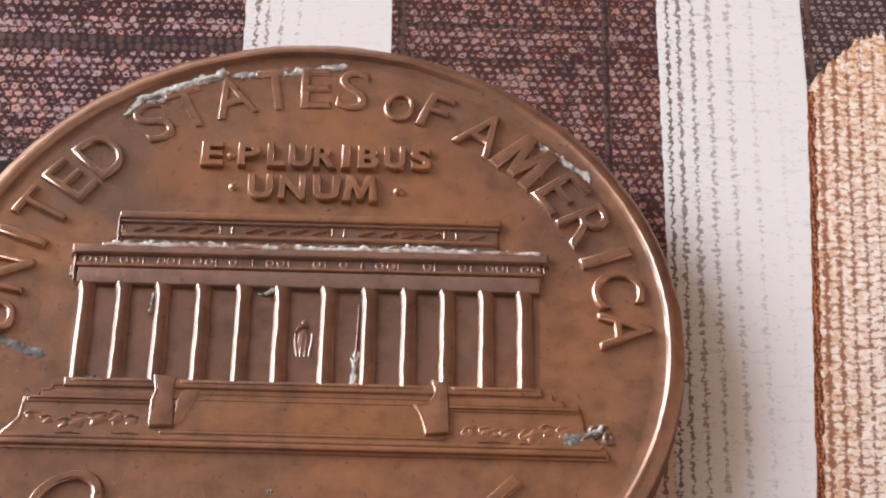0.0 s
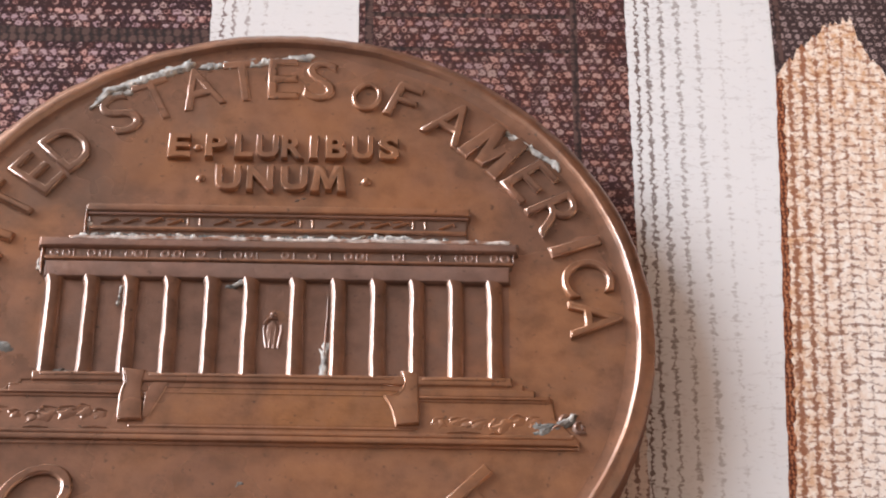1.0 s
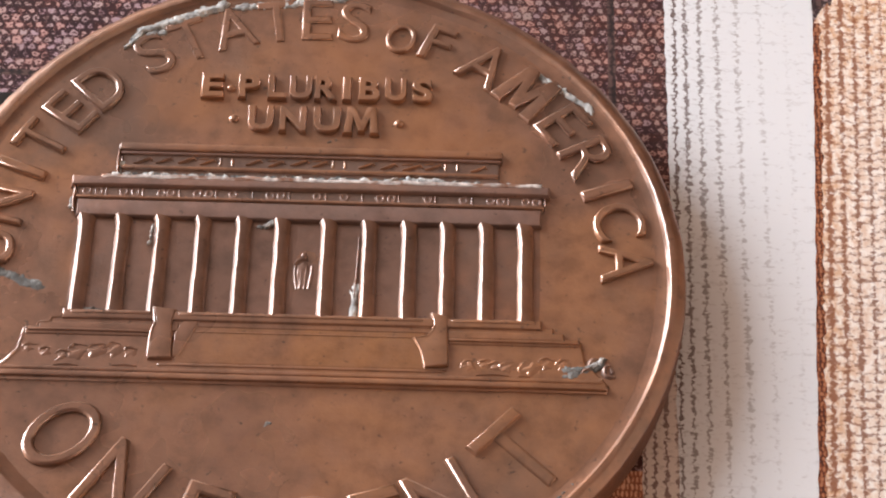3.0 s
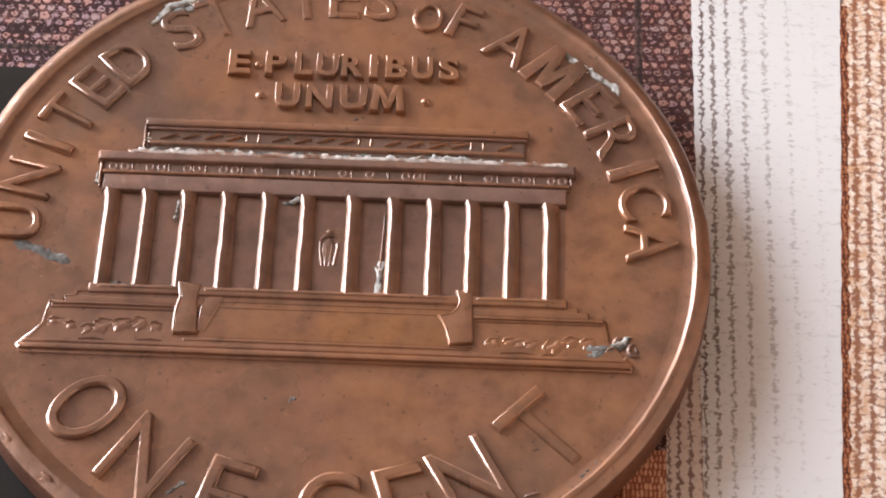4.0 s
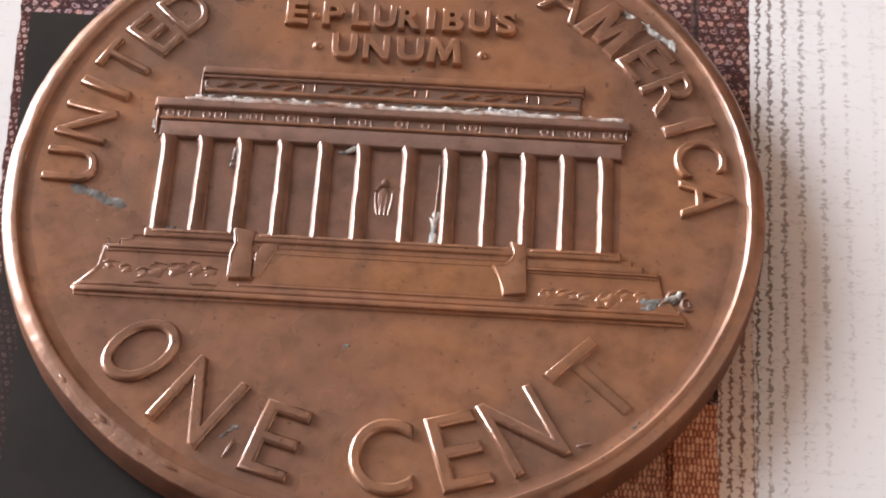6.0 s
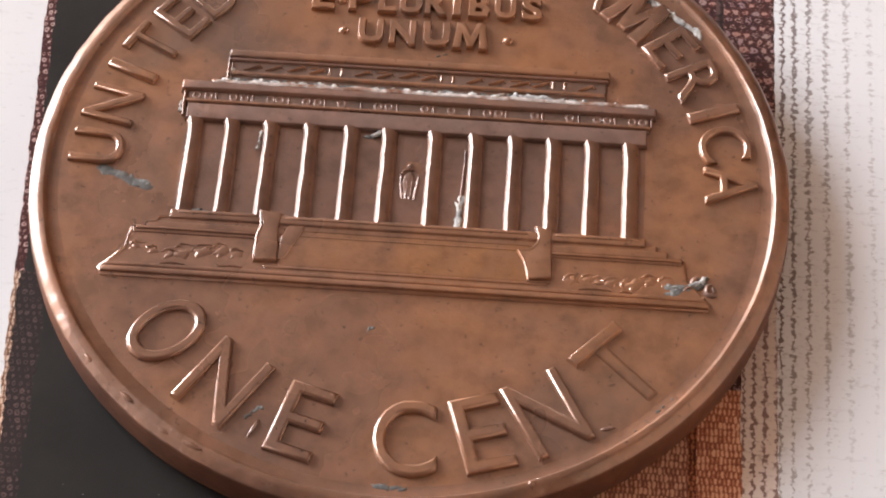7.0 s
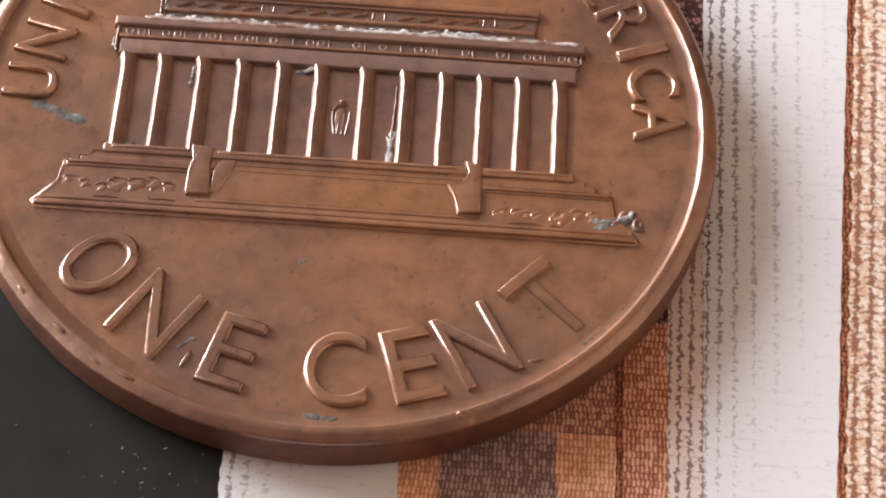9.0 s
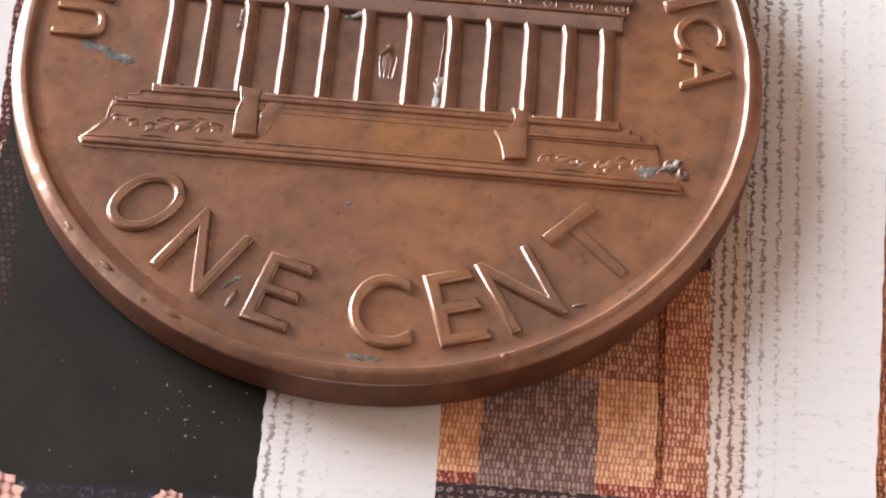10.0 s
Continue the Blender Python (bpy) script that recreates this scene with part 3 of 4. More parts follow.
panel("white_bar", WHITE_MID, join(C, (-FAR, LOW_L), (LOW_L, -2.5), (-2.5, TOP_L), (TOP_L, FAR)),
      join(D, (-FAR, -12.6), (-12.6, -10.92), (-10.92, -10.62), (-10.62, -7.82), (-7.82, -4.6), (-4.6, FAR)), "white bar with broken grey dashes")
mid = wall(8.26, -4.6, 0.0)
panel("pale_block", PALE, mid, E_[(-4.6, 0.0)], "pale dotted column")
panel("brown_area", BROWN, D[(-4.6, FAR)], mid + E_[(0.0, FAR)], "dark brown area of scattered pale dots")
up = (-7.82, -4.6)
u1, u2 = (ragged(at(x), up[0], up[1], 0.2, 0.035, 66 + i) for i, x in enumerate((7.1, 8.26)))
panel("rust_area", RUSTY, D[up], u1, "rust-brown dotted area")
panel("orange_area", ORANGE, u1, u2, "orange dotted area")
panel("pale_block", PALE, u2, E_[up], "pale dotted column")
# the row of coloured blocks below the coin
row = (-10.62, -7.82)
cuts = [2.93, 5.66, 7.04, 7.22, 8.26]
B_ = [ragged(at(x), row[0], row[1], 0.22, 0.035, 70 + i) for i, x in enumerate(cuts)]
sides = [D[row], *B_, E_[row]]
for (nm, m, lb), l, r in zip((("tan_block", TAN, "tan dotted block"), ("grey_block", GREY, "grey-brown dotted block"),
                              ("tan_block", TAN, "tan dotted block"), ("rust_line", RUST, "thin rust line"),
                              ("orange_block", ORANGE, "orange dotted block"), ("pale_block", PALE, "pale dotted column")), sides, sides[1:]):
    panel(nm, m, l, r, lb)
low = (-10.92, -10.62)
b1, b2, b3 = (ragged(at(x), low[0], low[1], 0.13, 0.03, 80 + i) for i, x in enumerate((2.93, 5.66, 8.26)))
for (nm, m, lb), l, r in zip((("red_line", RED, "thin red line"), ("grey_block", GREY, "grey-brown dotted block"),
                              ("red_line", RED, "thin red line"), ("pale_block", PALE, "pale dotted column")),
                             (D[low], b1, b2, b3), (b1, b2, b3, E_[low])):
    panel(nm, m, l, r, lb)
low = (-12.6, -10.92)
b1, b2 = (ragged(at(x), low[0], low[1], 0.2, 0.03, 90 + i) for i, x in enumerate((6.9, 8.26)))
panel("slate_area", SLATE, D[low], b1, "slate dotted area")
panel("maroon_area", MAROON, b1, b2, "maroon dotted area")
panel("pale_block", PALE, b2, E_[low], "pale dotted column")
panel("brown_area", BROWN, D[(-FAR, -12.6)], E_[(-FAR, -12.6)], "dark brown dotted area")
panel("white_bar", WHITE_RIGHT, join(E_, (-FAR, -12.6), (-12.6, -10.92), (-10.92, -10.62), (-10.62, -7.82), (-7.82, -4.6), (-4.6, 0.0), (0.0, FAR)),
      join(R_, (-FAR, 9.4), (9.4, FAR)), "white bar with columns of thinning dashes")
# the arched peach column on slate, beside the white bar
AX0, AX1 = edge_r(9.4), edge_r(9.4) + 3.15
rng = random.Random(5)
arch = []
for i in range(45):
    q = i / 44
    h = math.sin(math.pi / 2 * q / 0.72) if q < 0.72 else 1 - math.sqrt((q - 0.72) / 0.28)
    arch.append((AX0 + (AX1 - AX0) * q, 9.4 + 2.15 * h + (rng.uniform(-0.14, 0.14) if 0 < i < 44 else 0)))
part("slate_area", ladder([(x, FAR) for x, y in arch], arch, 0), SLATE, sheet, "slate-brown dotted area above an arch", smooth=False)
part("peach_arch", ladder(arch[1:-1], [(x, 9.4) for x, y in arch], 0), PEACH, sheet, "peach arched top with an orange dot grid", smooth=False)
line_in = ragged(lambda y: edge_r(y) + 0.2, -FAR, 9.4, 0.12, 0.05, 101)
panel("rust_line", RUST, R_[(-FAR, 9.4)], line_in, "thin rust border line")
panel("cream_area", PEACH, line_in, wall(AX1, -FAR, 9.4), "cream and peach area with broken rust columns")
panel("slate_area", SLATE, wall(AX1, -FAR, FAR), wall(FAR, -FAR, FAR), "slate-brown dotted area")


panel("rust_line", RUST, [(x, y) for x, y in zip((7.02, 7.0, 7.01), (-7.82, -6.2, -4.6))], [(x, y) for x, y in zip((7.2, 7.19, 7.2), (-7.82, -6.2, -4.6))], "thin rust line").location.z = 0.000004

# thin dark rules printed over the dotted areas
INK = halftone("dark_ink", 'blob', 0.25, 0.25, [(0.022, 0.016, 0.018), (0.03, 0.02, 0.02), (0.045, 0.025, 0.024), (0.10, 0.06, 0.055)], 0.3, 0.3, 0.4)
for x0, x1, y0, y1 in ((7.58, 7.78, 4.5, FAR), (1.95, 7.58, 10.12, 10.26), (1.95, 7.58, 11.35, 11.5), (1.94, 2.16, 8.8, 10.1), (1.94, 2.16, 10.28, 11.33), (1.94, 2.16, 11.52, FAR),
                       (13.23, 13.40, 9.9, FAR), (-9.9, -2.3, 6.9, 7.1), (-9.9, -2.3, 10.25, 10.75)):
    n = max(2, int(max(x1 - x0, y1 - y0) / 0.35) if max(x1 - x0, y1 - y0) < 20 else 60)
    rng = random.Random(int(x0 * 100 + y0 * 7))
    if x1 - x0 < y1 - y0:
        sides = [[(x + rng.uniform(-0.02, 0.02), y0 + (y1 - y0) * i / n) for i in range(n + 1)] for x in (x0, x1)]
        bm = ladder(sides[0], sides[1], 1)
    else:
        sides = [[(x0 + (x1 - x0) * i / n, y + rng.uniform(-0.02, 0.02)) for i in range(n + 1)] for y in (y0, y1)]
        bm = ladder(sides[0], sides[1], 0)
    bmesh.ops.translate(bm, verts=bm.verts[:], vec=(0, 0, 0.000004))
    part("dark_rule", bm, INK, sheet, "thin dark printed rule", smooth=False)

# small printed spots at the foot of the black area
for x, y, r in ((-8.15, -12.35, 0.78), (-4.05, -12.15, 0.42)):
    bm = bmesh.new()
    ring = [bm.verts.new(((x + r * (1 + 0.12 * math.sin(3.7 * i)) * math.cos(i * math.pi / 14)) * MM,
                          (y + r * (1 + 0.12 * math.sin(3.7 * i)) * math.sin(i * math.pi / 14)) * MM, 0.000004)) for i in range(28)]
    bm.faces.new(ring)
    part("pink_spot", bm, PINK, sheet, "pink dotted spot", smooth=False)

# pale specks of dust and lint on the black area
rng = random.Random(17)
bm = bmesh.new()
for i in range(30):
    if i < 18:
        x, y = -3.9 + rng.gauss(0, 0.55), -9.6 + rng.gauss(0, 0.75)
    else:
        x, y = rng.uniform(-9.0, -2.6), rng.uniform(-11.6, -8.2)
    r = rng.choice((0.008, 0.01, 0.014, 0.02))
    bmesh.ops.create_icosphere(bm, subdivisions=1, radius=r * MM,
                               matrix=Matrix.Translation((x * MM, y * MM, r * 0.4 * MM)) @ Matrix.Rotation(rng.uniform(0, 3), 4, 'Z') @ Matrix.Diagonal((rng.uniform(1, 3.2), 1, 0.4, 1)))
dust = part("dust", bm, dull("dust", (0.30, 0.29, 0.27)), None)
tagged(dust, "pale specks of dust and lint on black print", "dust", kind="stuff")


# ---- the coin ----
coin = thing("coin", "worn brown copper coin with green-white crust on a printed sheet", "coin")
FIELD = 1.25
RIM_AT = (-0.075, 0.155)  # the die was struck a little off the centre

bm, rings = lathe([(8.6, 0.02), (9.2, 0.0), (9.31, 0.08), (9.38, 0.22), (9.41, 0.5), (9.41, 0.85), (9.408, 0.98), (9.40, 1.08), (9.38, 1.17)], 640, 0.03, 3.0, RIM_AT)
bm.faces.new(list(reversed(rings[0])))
part("edge", bm, COPPER_EDGE_SHADED, coin, "smooth reddish-brown coin edge with its shade in the colour")
bm, rings = lathe([(9.38, 1.17), (9.376, 1.222), (9.36, 1.248), (9.29, 1.294), (9.20, 1.350), (9.165, 1.367), (9.12, 1.379), (9.04, 1.389), (9.015, 1.386), (8.995, 1.370), (8.945, 1.284), (8.932, 1.264), (8.91, 1.255), (8.65, FIELD)],
                  640, 0.03, 3.0, RIM_AT)
# where the coin was carried most the inner slope is rubbed out into the field
for v in bm.verts:
    p = v.co / MM - Vector((*RIM_AT, 0))
    r, a = math.hypot(p.x, p.y), math.degrees(math.atan2(p.y, p.x)) % 360
    f = max(0.0, 1 - abs(a - 232) / 34.0)
    f = f * f * (3 - 2 * f)
    if f and 8.6 < r < 9.05:
        d = (9.0 - r) / 0.35
        nz = 1.415 - 0.16 * min(1.0, max(0.0, d)) + 0.02 * noise.noise(p * 2.5)
        p.z = p.z * (1 - f) + max(FIELD + 0.004, nz) * f
    if f:
        if p.z > FIELD:
            p.z = FIELD + (p.z - FIELD) * (1 - 0.45 * f)
        v.co = (p + Vector((*RIM_AT, 0))) * MM
rim = part("rim", bm, COPPER_RIM, coin, "raised rim, knocked and polished by wear", sharp=30)
for a, r, w in ((228, 9.15, 0.16), (236, 9.2, 0.12), (241, 9.12, 0.2), (253, 9.2, 0.12), (289, 9.22, 0.1), (307, 9.3, 0.16), (219, 9.2, 0.12)):
    q = radians(a)
    part("nick", ridge([(RIM_AT[0] + r * math.cos(q + t) + 0.02 * math.sin(t * 40), RIM_AT[1] + r * math.sin(q + t)) for t in (-w / 9, -w / 18, 0, w / 18, w / 9)], 0.06, 0.032, 1.345 - (r - 9.15) * 0.7, a), COPPER_RIM, rim)
part("nick", mound(3.32, -8.28, 0.1, 0.09, 0.09, 0.4, 0.4, 5.0, 1.37), COPPER_RIM, rim)
bm, rings = lathe([(8.65 * (1 - i / 40) + 0.02, FIELD + 0.012 * noise.noise(Vector((i * 0.3, 0, 0)))) for i in range(41)], 180, 0.006, 3.0, RIM_AT)
bm.faces.new(rings[-1])
part("field", bm, COPPER, coin, "toned brown field of the coin")


GLYPHS = {}


def glyph(ch, bold):
    """Vertices and faces of one capital with sloping sides, fitted in a unit box."""
    if (ch, bold) not in GLYPHS:
        cu = bpy.data.curves.new("glyph", 'FONT')
        cu.body = ch
        cu.extrude, cu.bevel_depth, cu.bevel_resolution, cu.offset, cu.resolution_u = 0.006, 0.03, 2, bold, 6
        ob = new("glyph", cu)
        me = bpy.data.meshes.new_from_object(ob.evaluated_get(bpy.context.evaluated_depsgraph_get()))
        co = np.array([v.co for v in me.vertices])
        fa = [tuple(p.vertices) for p in me.polygons]
        bpy.data.objects.remove(ob)
        bpy.data.curves.remove(cu)
        bpy.data.meshes.remove(me)
        lo, hi = co.min(0), co.max(0)
        co[:, :2] = (co[:, :2] - (lo + hi)[:2] / 2) / (hi - lo)[:2]
        co[:, 2] /= hi[2]
        GLYPHS[ch, bold] = co, fa
    return GLYPHS[ch, bold]


M_SHAPE = [(-0.5, -0.5), (-0.27, -0.5), (-0.24, 0.12), (-0.08, -0.42), (0.08, -0.42), (0.24, 0.12), (0.27, -0.5), (0.5, -0.5), (0.40, 0.5), (0.17, 0.5),
           (0.0, -0.06), (-0.17, 0.5), (-0.40, 0.5)]


def letter(ch, x, y, turn, w, h, height=0.115, bold=-0.016, material=None):
    c, s = math.cos(turn), math.sin(turn)
    if ch == "M":
        pts = [(x + px * w * c - py * h * s, y + px * w * s + py * h * c) for px, py in M_SHAPE]
        return part("letter", struck(pts, height, 0.035 * h), material or COPPER, coin, sharp=35)
    co, fa = glyph(ch, bold)
    bm = bmesh.new()
    vs = []
    for px, py, pz in co:
        px, py = px * w, py * h
        gx, gy = x + px * c - py * s, y + px * s + py * c
        k = 0.014 * noise.noise(Vector((gx * 3, gy * 3, 1))) + 0.006 * noise.noise(Vector((gx * 11, gy * 11, 2)))
        vs.append(bm.verts.new(Vector((gx + k, gy + k, FIELD + pz * height)) * MM))
    for f in fa:
        try:
            bm.faces.new([vs[i] for i in f])
        except ValueError:
            pass
    return part("letter", bm, material or COPPER, coin, sharp=60)


def legend(items, mid, h, outward, height=0.11):
    """Letters round the coin: (letter, degrees, width); outward: tops point to the rim."""
    for ch, deg, w, *more in items:
        a = radians(deg)
        r, hh = more if more else (mid, h)
        letter(ch, r * math.cos(a), r * math.sin(a), a - math.pi / 2 if outward else a + math.pi / 2, w, hh, height)


legend([("U", 176.3, 1.02), ("N", 166.6, 1.08), ("I", 158.2, 0.30), ("T", 151.0, 1.0), ("E", 143.0, 0.84), ("D", 134.9, 1.06)], 7.9, 1.34, True, 0.125)
legend([("S", 122.6, 0.86), ("T", 115.2, 1.0), ("A", 106.9, 1.12), ("T", 98.5, 1.0), ("E", 91.0, 0.82), ("S", 83.9, 0.84)], 8.02, 1.36, True, 0.055)
legend([("O", 74.4, 0.80, 7.72, 0.98), ("F", 67.4, 0.72, 7.90, 1.14)], 7.9, 1.3, True, 0.10)
legend([("A", 56.9, 1.18), ("M", 46.8, 1.32), ("E", 36.9, 0.86), ("R", 28.0, 1.02), ("I", 20.1, 0.32), ("C", 12.9, 1.08), ("A", 3.7, 1.10)], 7.88, 1.34, True, 0.125)
legend([("O", -139.2, 1.45), ("N", -123.5, 1.52), ("E", -106.6, 1.18, 7.28, 1.98), ("C", -87.2, 1.5, 7.26, 2.04), ("E", -73.0, 1.22, 7.3, 2.02),
        ("N", -60.4, 1.48, 7.28, 2.1)], 7.25, 2.08, False, 0.135)
# the last letter: its stem is almost worn away, its bar still stands proud
a = radians(-43.2)
c, q = math.cos(a + math.pi / 2), math.sin(a + math.pi / 2)
letter("T", 7.25 * math.cos(a), 7.25 * math.sin(a), a + math.pi / 2, 1.56, 2.08, 0.05)
part("letter_bar", struck([(7.25 * math.cos(a) + u * c - v * q, 7.25 * math.sin(a) + u * q + v * c) for u, v in ((-0.73, 0.76), (0.73, 0.76), (0.75, 1.0), (-0.75, 1.0))], 0.13, 0.045), COPPER, coin)
for ch, x, w in (("E", -2.72, 0.5), ("P", -1.78, 0.48), ("L", -1.06, 0.42), ("U", -0.45, 0.5), ("R", 0.2, 0.5), ("I", 0.74, 0.2), ("B", 1.32, 0.48),
                 ("U", 2.0, 0.48), ("S", 2.68, 0.46)):
    letter(ch, x, 5.68, 0, w * 1.2, 0.76, 0.15, 0.022, COPPER)
for ch, x, w in (("U", -1.42, 0.56), ("N", -0.6, 0.58), ("U", 0.27, 0.6), ("M", 1.15, 0.74)):
    letter(ch, x, 4.66, 0, w * 1.2, 0.80, 0.15, 0.022, COPPER)
for x, y in ((-2.25, 5.66), (-2.12, 4.68), (2.11, 4.66)):
    part("dot", mound(x, y, 0.13, 0.12, 0.09), COPPER, coin)

# the memorial building struck in the middle
colonnade = part("wall", struck(box(-5.72, 5.66, -1.34, 1.60), 0.006), COPPER_BAY, coin, "grimy recessed wall behind the columns")
attic = part("attic", struck(box(-4.82, 4.66, 2.60, 3.58), 0.06, 0.05), COPPER_SOOTY, coin, "grimy attic wall of the building")
part("attic_cornice", struck(box(-4.90, 4.74, 3.54, 3.72), 0.17, 0.035), COPPER, coin)
part("attic_cornice", struck(box(-4.88, 4.72, 3.44, 3.50), 0.12, 0.03), COPPER_GRIMY, coin)
part("attic_moulding", struck(box(-4.82, 4.64, 2.98, 3.06), 0.125, 0.035), COPPER, coin)


# worn festoons of the attic: slanting hooked strokes in panels of four
rng = random.Random(21)
x = -4.55
while x < 4.5:
    k = int((x + 4.6) / 0.56)
    if k % 5 == 4:
        part("rosette", ridge([(x - 0.05, 3.38), (x - 0.04, 3.27), (x - 0.05, 3.16)], 0.04, 0.03, FIELD + 0.057, x), COPPER, attic)
        x += 0.3
        continue
    y = 3.24 + rng.uniform(-0.03, 0.03)
    w = rng.uniform(0.36, 0.46)
    part("swag", ridge([(x, y - 0.06), (x + 0.3 * w, y - 0.03), (x + 0.7 * w, y + 0.05), (x + w, y + 0.10), (x + w + 0.05, y + 0.02)], 0.05, 0.06, FIELD + 0.057, x * 3), COPPER, attic)
    if rng.random() < 0.5:
        part("swag", ridge([(x - 0.02, y + 0.10), (x + 0.4 * w, y + 0.12), (x + 0.6 * w, y + 0.13)], 0.03, 0.03, FIELD + 0.057, x * 5), COPPER, attic)
    x += 0.56
entablature = part("entablature", struck(box(-5.84, 5.76, 1.98, 2.44), 0.085, 0.05), COPPER_SOOTY, coin, "grimy entablature with small wreaths")
part("roof_ledge", struck(box(-5.98, 5.92, 2.42, 2.64), 0.19, 0.06), COPPER_GRIMY, coin, "grimy projecting roof ledge")
part("crusted_ledge", struck(box(-5.25, 5.75, 2.61, 2.72, 0.16), 0.20, 0.05, wear=0.035), CRUSTED, coin, "back of the ledge under a broken grey-white crust")
part("moulding", struck(box(-5.86, 5.80, 2.03, 2.10), 0.15, 0.03), COPPER, coin)
part("architrave", struck(box(-5.80, 5.72, 1.52, 1.96), 0.135, 0.04), COPPER_GRIMY, coin, "plain band over the columns")


def wreath(x, y, r, h, base):
    """A small worn ring of leaves."""
    bm = bmesh.new()
    n = 16
    rings = []
    for f, z in ((0.35, -0.01), (0.5, 0.7), (0.68, 1.0), (0.86, 0.75), (1.05, -0.01)):
        ring = []
        for i in range(n):
            a = 2 * math.pi * i / n
            k = 1 + 0.22 * noise.noise(Vector((x * 3 + math.cos(a) * 1.5, y + math.sin(a) * 1.5, 4)))
            ring.append(bm.verts.new(Vector((x + r * f * k * math.cos(a), y + r * 1.15 * f * k * math.sin(a), base + h * z * k)) * MM))
        rings.append(ring)
    for a, b in zip(rings, rings[1:]):
        for i in range(n):
            j = (i + 1) % n
            bm.faces.new((a[j], a[i], b[i], b[j]))
    return part("wreath", bm, COPPER_GRIMY, entablature)


rng = random.Random(31)
for i in range(13):
    x = -5.45 + i * 0.915
    for dx in (-0.13, 0.13):
        if rng.random() < 0.85:
            wreath(x + dx + rng.uniform(-0.03, 0.03), 2.25, 0.125, 0.02, FIELD + 0.082)
    part("upright", ridge([(x + 0.32, 2.38), (x + 0.31, 2.26), (x + 0.32, 2.13)], 0.03, 0.035, FIELD + 0.08, x), COPPER_GRIMY, entablature)


# across a shaft, in mm: a steep foot, a worn bright bevel, the round back and a steep shaded side
SHAFT = ((0.0, -0.03), (0.012, 0.06), (0.028, 0.085), (0.098, 0.150), (0.112, 0.158), (0.20, 0.150), (0.30, 0.122), (0.365, 0.085), (0.405, 0.035), (0.425, -0.03))


def column(x):
    """A round shaft with a flared cap, half sunk in the wall."""
    bm = bmesh.new()
    n = len(SHAFT) - 1
    rings = []
    for y, s, dx in ((-1.36, 1.06, -0.012), (-1.26, 1.03, -0.006), (-1.1, 1.0, 0), (-0.9, 0.995, 0), (-0.7, 0.99, 0), (-0.5, 0.985, 0.001), (-0.3, 0.98, 0.002), (-0.1, 0.975, 0.003), (0.1, 0.97, 0.004),
                     (0.3, 0.965, 0.005), (0.5, 0.96, 0.006), (0.7, 0.955, 0.007), (0.9, 0.95, 0.008), (1.05, 0.95, 0.008), (1.15, 0.95, 0.008),
                     (1.30, 0.99, -0.006), (1.40, 1.05, -0.026), (1.47, 1.12, -0.055), (1.54, 1.16, -0.075)):
        ring = []
        for i, (u, z) in enumerate(SHAFT):
            k = 0.017 * noise.noise(Vector((x * 3, y * 2.2, i * 0.08))) + 0.012 * noise.noise(Vector((x * 3, y * 8, i * 0.25)))
            ring.append(bm.verts.new(Vector((x + dx + s * u + k, y, FIELD + z + k * 0.6)) * MM))
        rings.append(ring)
    for a, b in zip(rings, rings[1:]):
        for i in range(n):
            bm.faces.new((a[i], a[i + 1], b[i + 1], b[i]))
    bm.faces.new(list(reversed(rings[0])))
    bm.faces.new(rings[-1])
    return part("column", bm, COPPER_COLUMN, colonnade, sharp=24)


for x in (-5.74, -4.82, -3.84, -2.83, -1.83, -0.87, 0.28, 1.30, 2.28, 3.24, 4.20, 5.16):
    column(x)
# a second worn line beside the eighth shaft
part("fold", ridge([(1.19, -1.2), (1.20, -0.6), (1.22, 0.0), (1.24, 0.6), (1.24, 1.1)], 0.035, 0.07, FIELD, 2.0), COPPER, coin)
# the small seated shape in the middle bay
bm = mound(-0.08, -0.05, 0.19, 0.42, 0.022, 0, 0.3, 2.0, FIELD + 0.004)
mound(-0.085, 0.50, 0.085, 0.085, 0.06, 0, 0.2, 1.0, FIELD + 0.01, bm)
ridge([(-0.30, 0.24), (-0.24, 0.36), (-0.12, 0.41), (0.02, 0.38)], 0.05, 0.05, FIELD + 0.01, 3.0, bm)
for x0, x1 in ((-0.29, -0.22), (-0.13, -0.15), (-0.01, -0.04), (0.13, 0.06)):
    ridge([(x0, 0.2), (x0, 0.0), ((x0 + x1) / 2, -0.25), (x1, -0.48)], 0.055, 0.024, FIELD + 0.008, x0 * 9, bm)
part("statue", bm, COPPER_BAY, coin, "tiny worn plain shape in the middle bay")

# steps, base and pedestals
base = part("base", struck([(-7.28, -3.22), (7.30, -3.22), (7.34, -3.05), (6.78, -2.42), (6.70, -1.86), (-6.72, -1.86), (-6.78, -2.42), (-7.36, -3.05)], 0.06, 0.05), COPPER, coin)
part("step", struck(box(-6.66, -3.0, -1.98, -1.80), 0.09, 0.04), COPPER, coin)
part("step", struck(box(3.4, 6.64, -1.98, -1.80), 0.09, 0.04), COPPER, coin)
part("step", struck(box(-6.34, -3.0, -1.84, -1.66), 0.125, 0.04), COPPER, coin)
part("step", struck(box(3.4, 6.28, -1.84, -1.66), 0.125, 0.04), COPPER, coin)
part("step", struck(box(-6.06, 6.02, -1.70, -1.50), 0.10, 0.04), COPPER, coin)
part("step", struck(box(-5.80, 5.74, -1.54, -1.32), 0.155, 0.05), COPPER, coin)
part("stair", struck(box(-3.0, 2.95, -2.72, -1.50), 0.085, 0.08), COPPER_WARM, coin, "smooth worn flight of stairs")
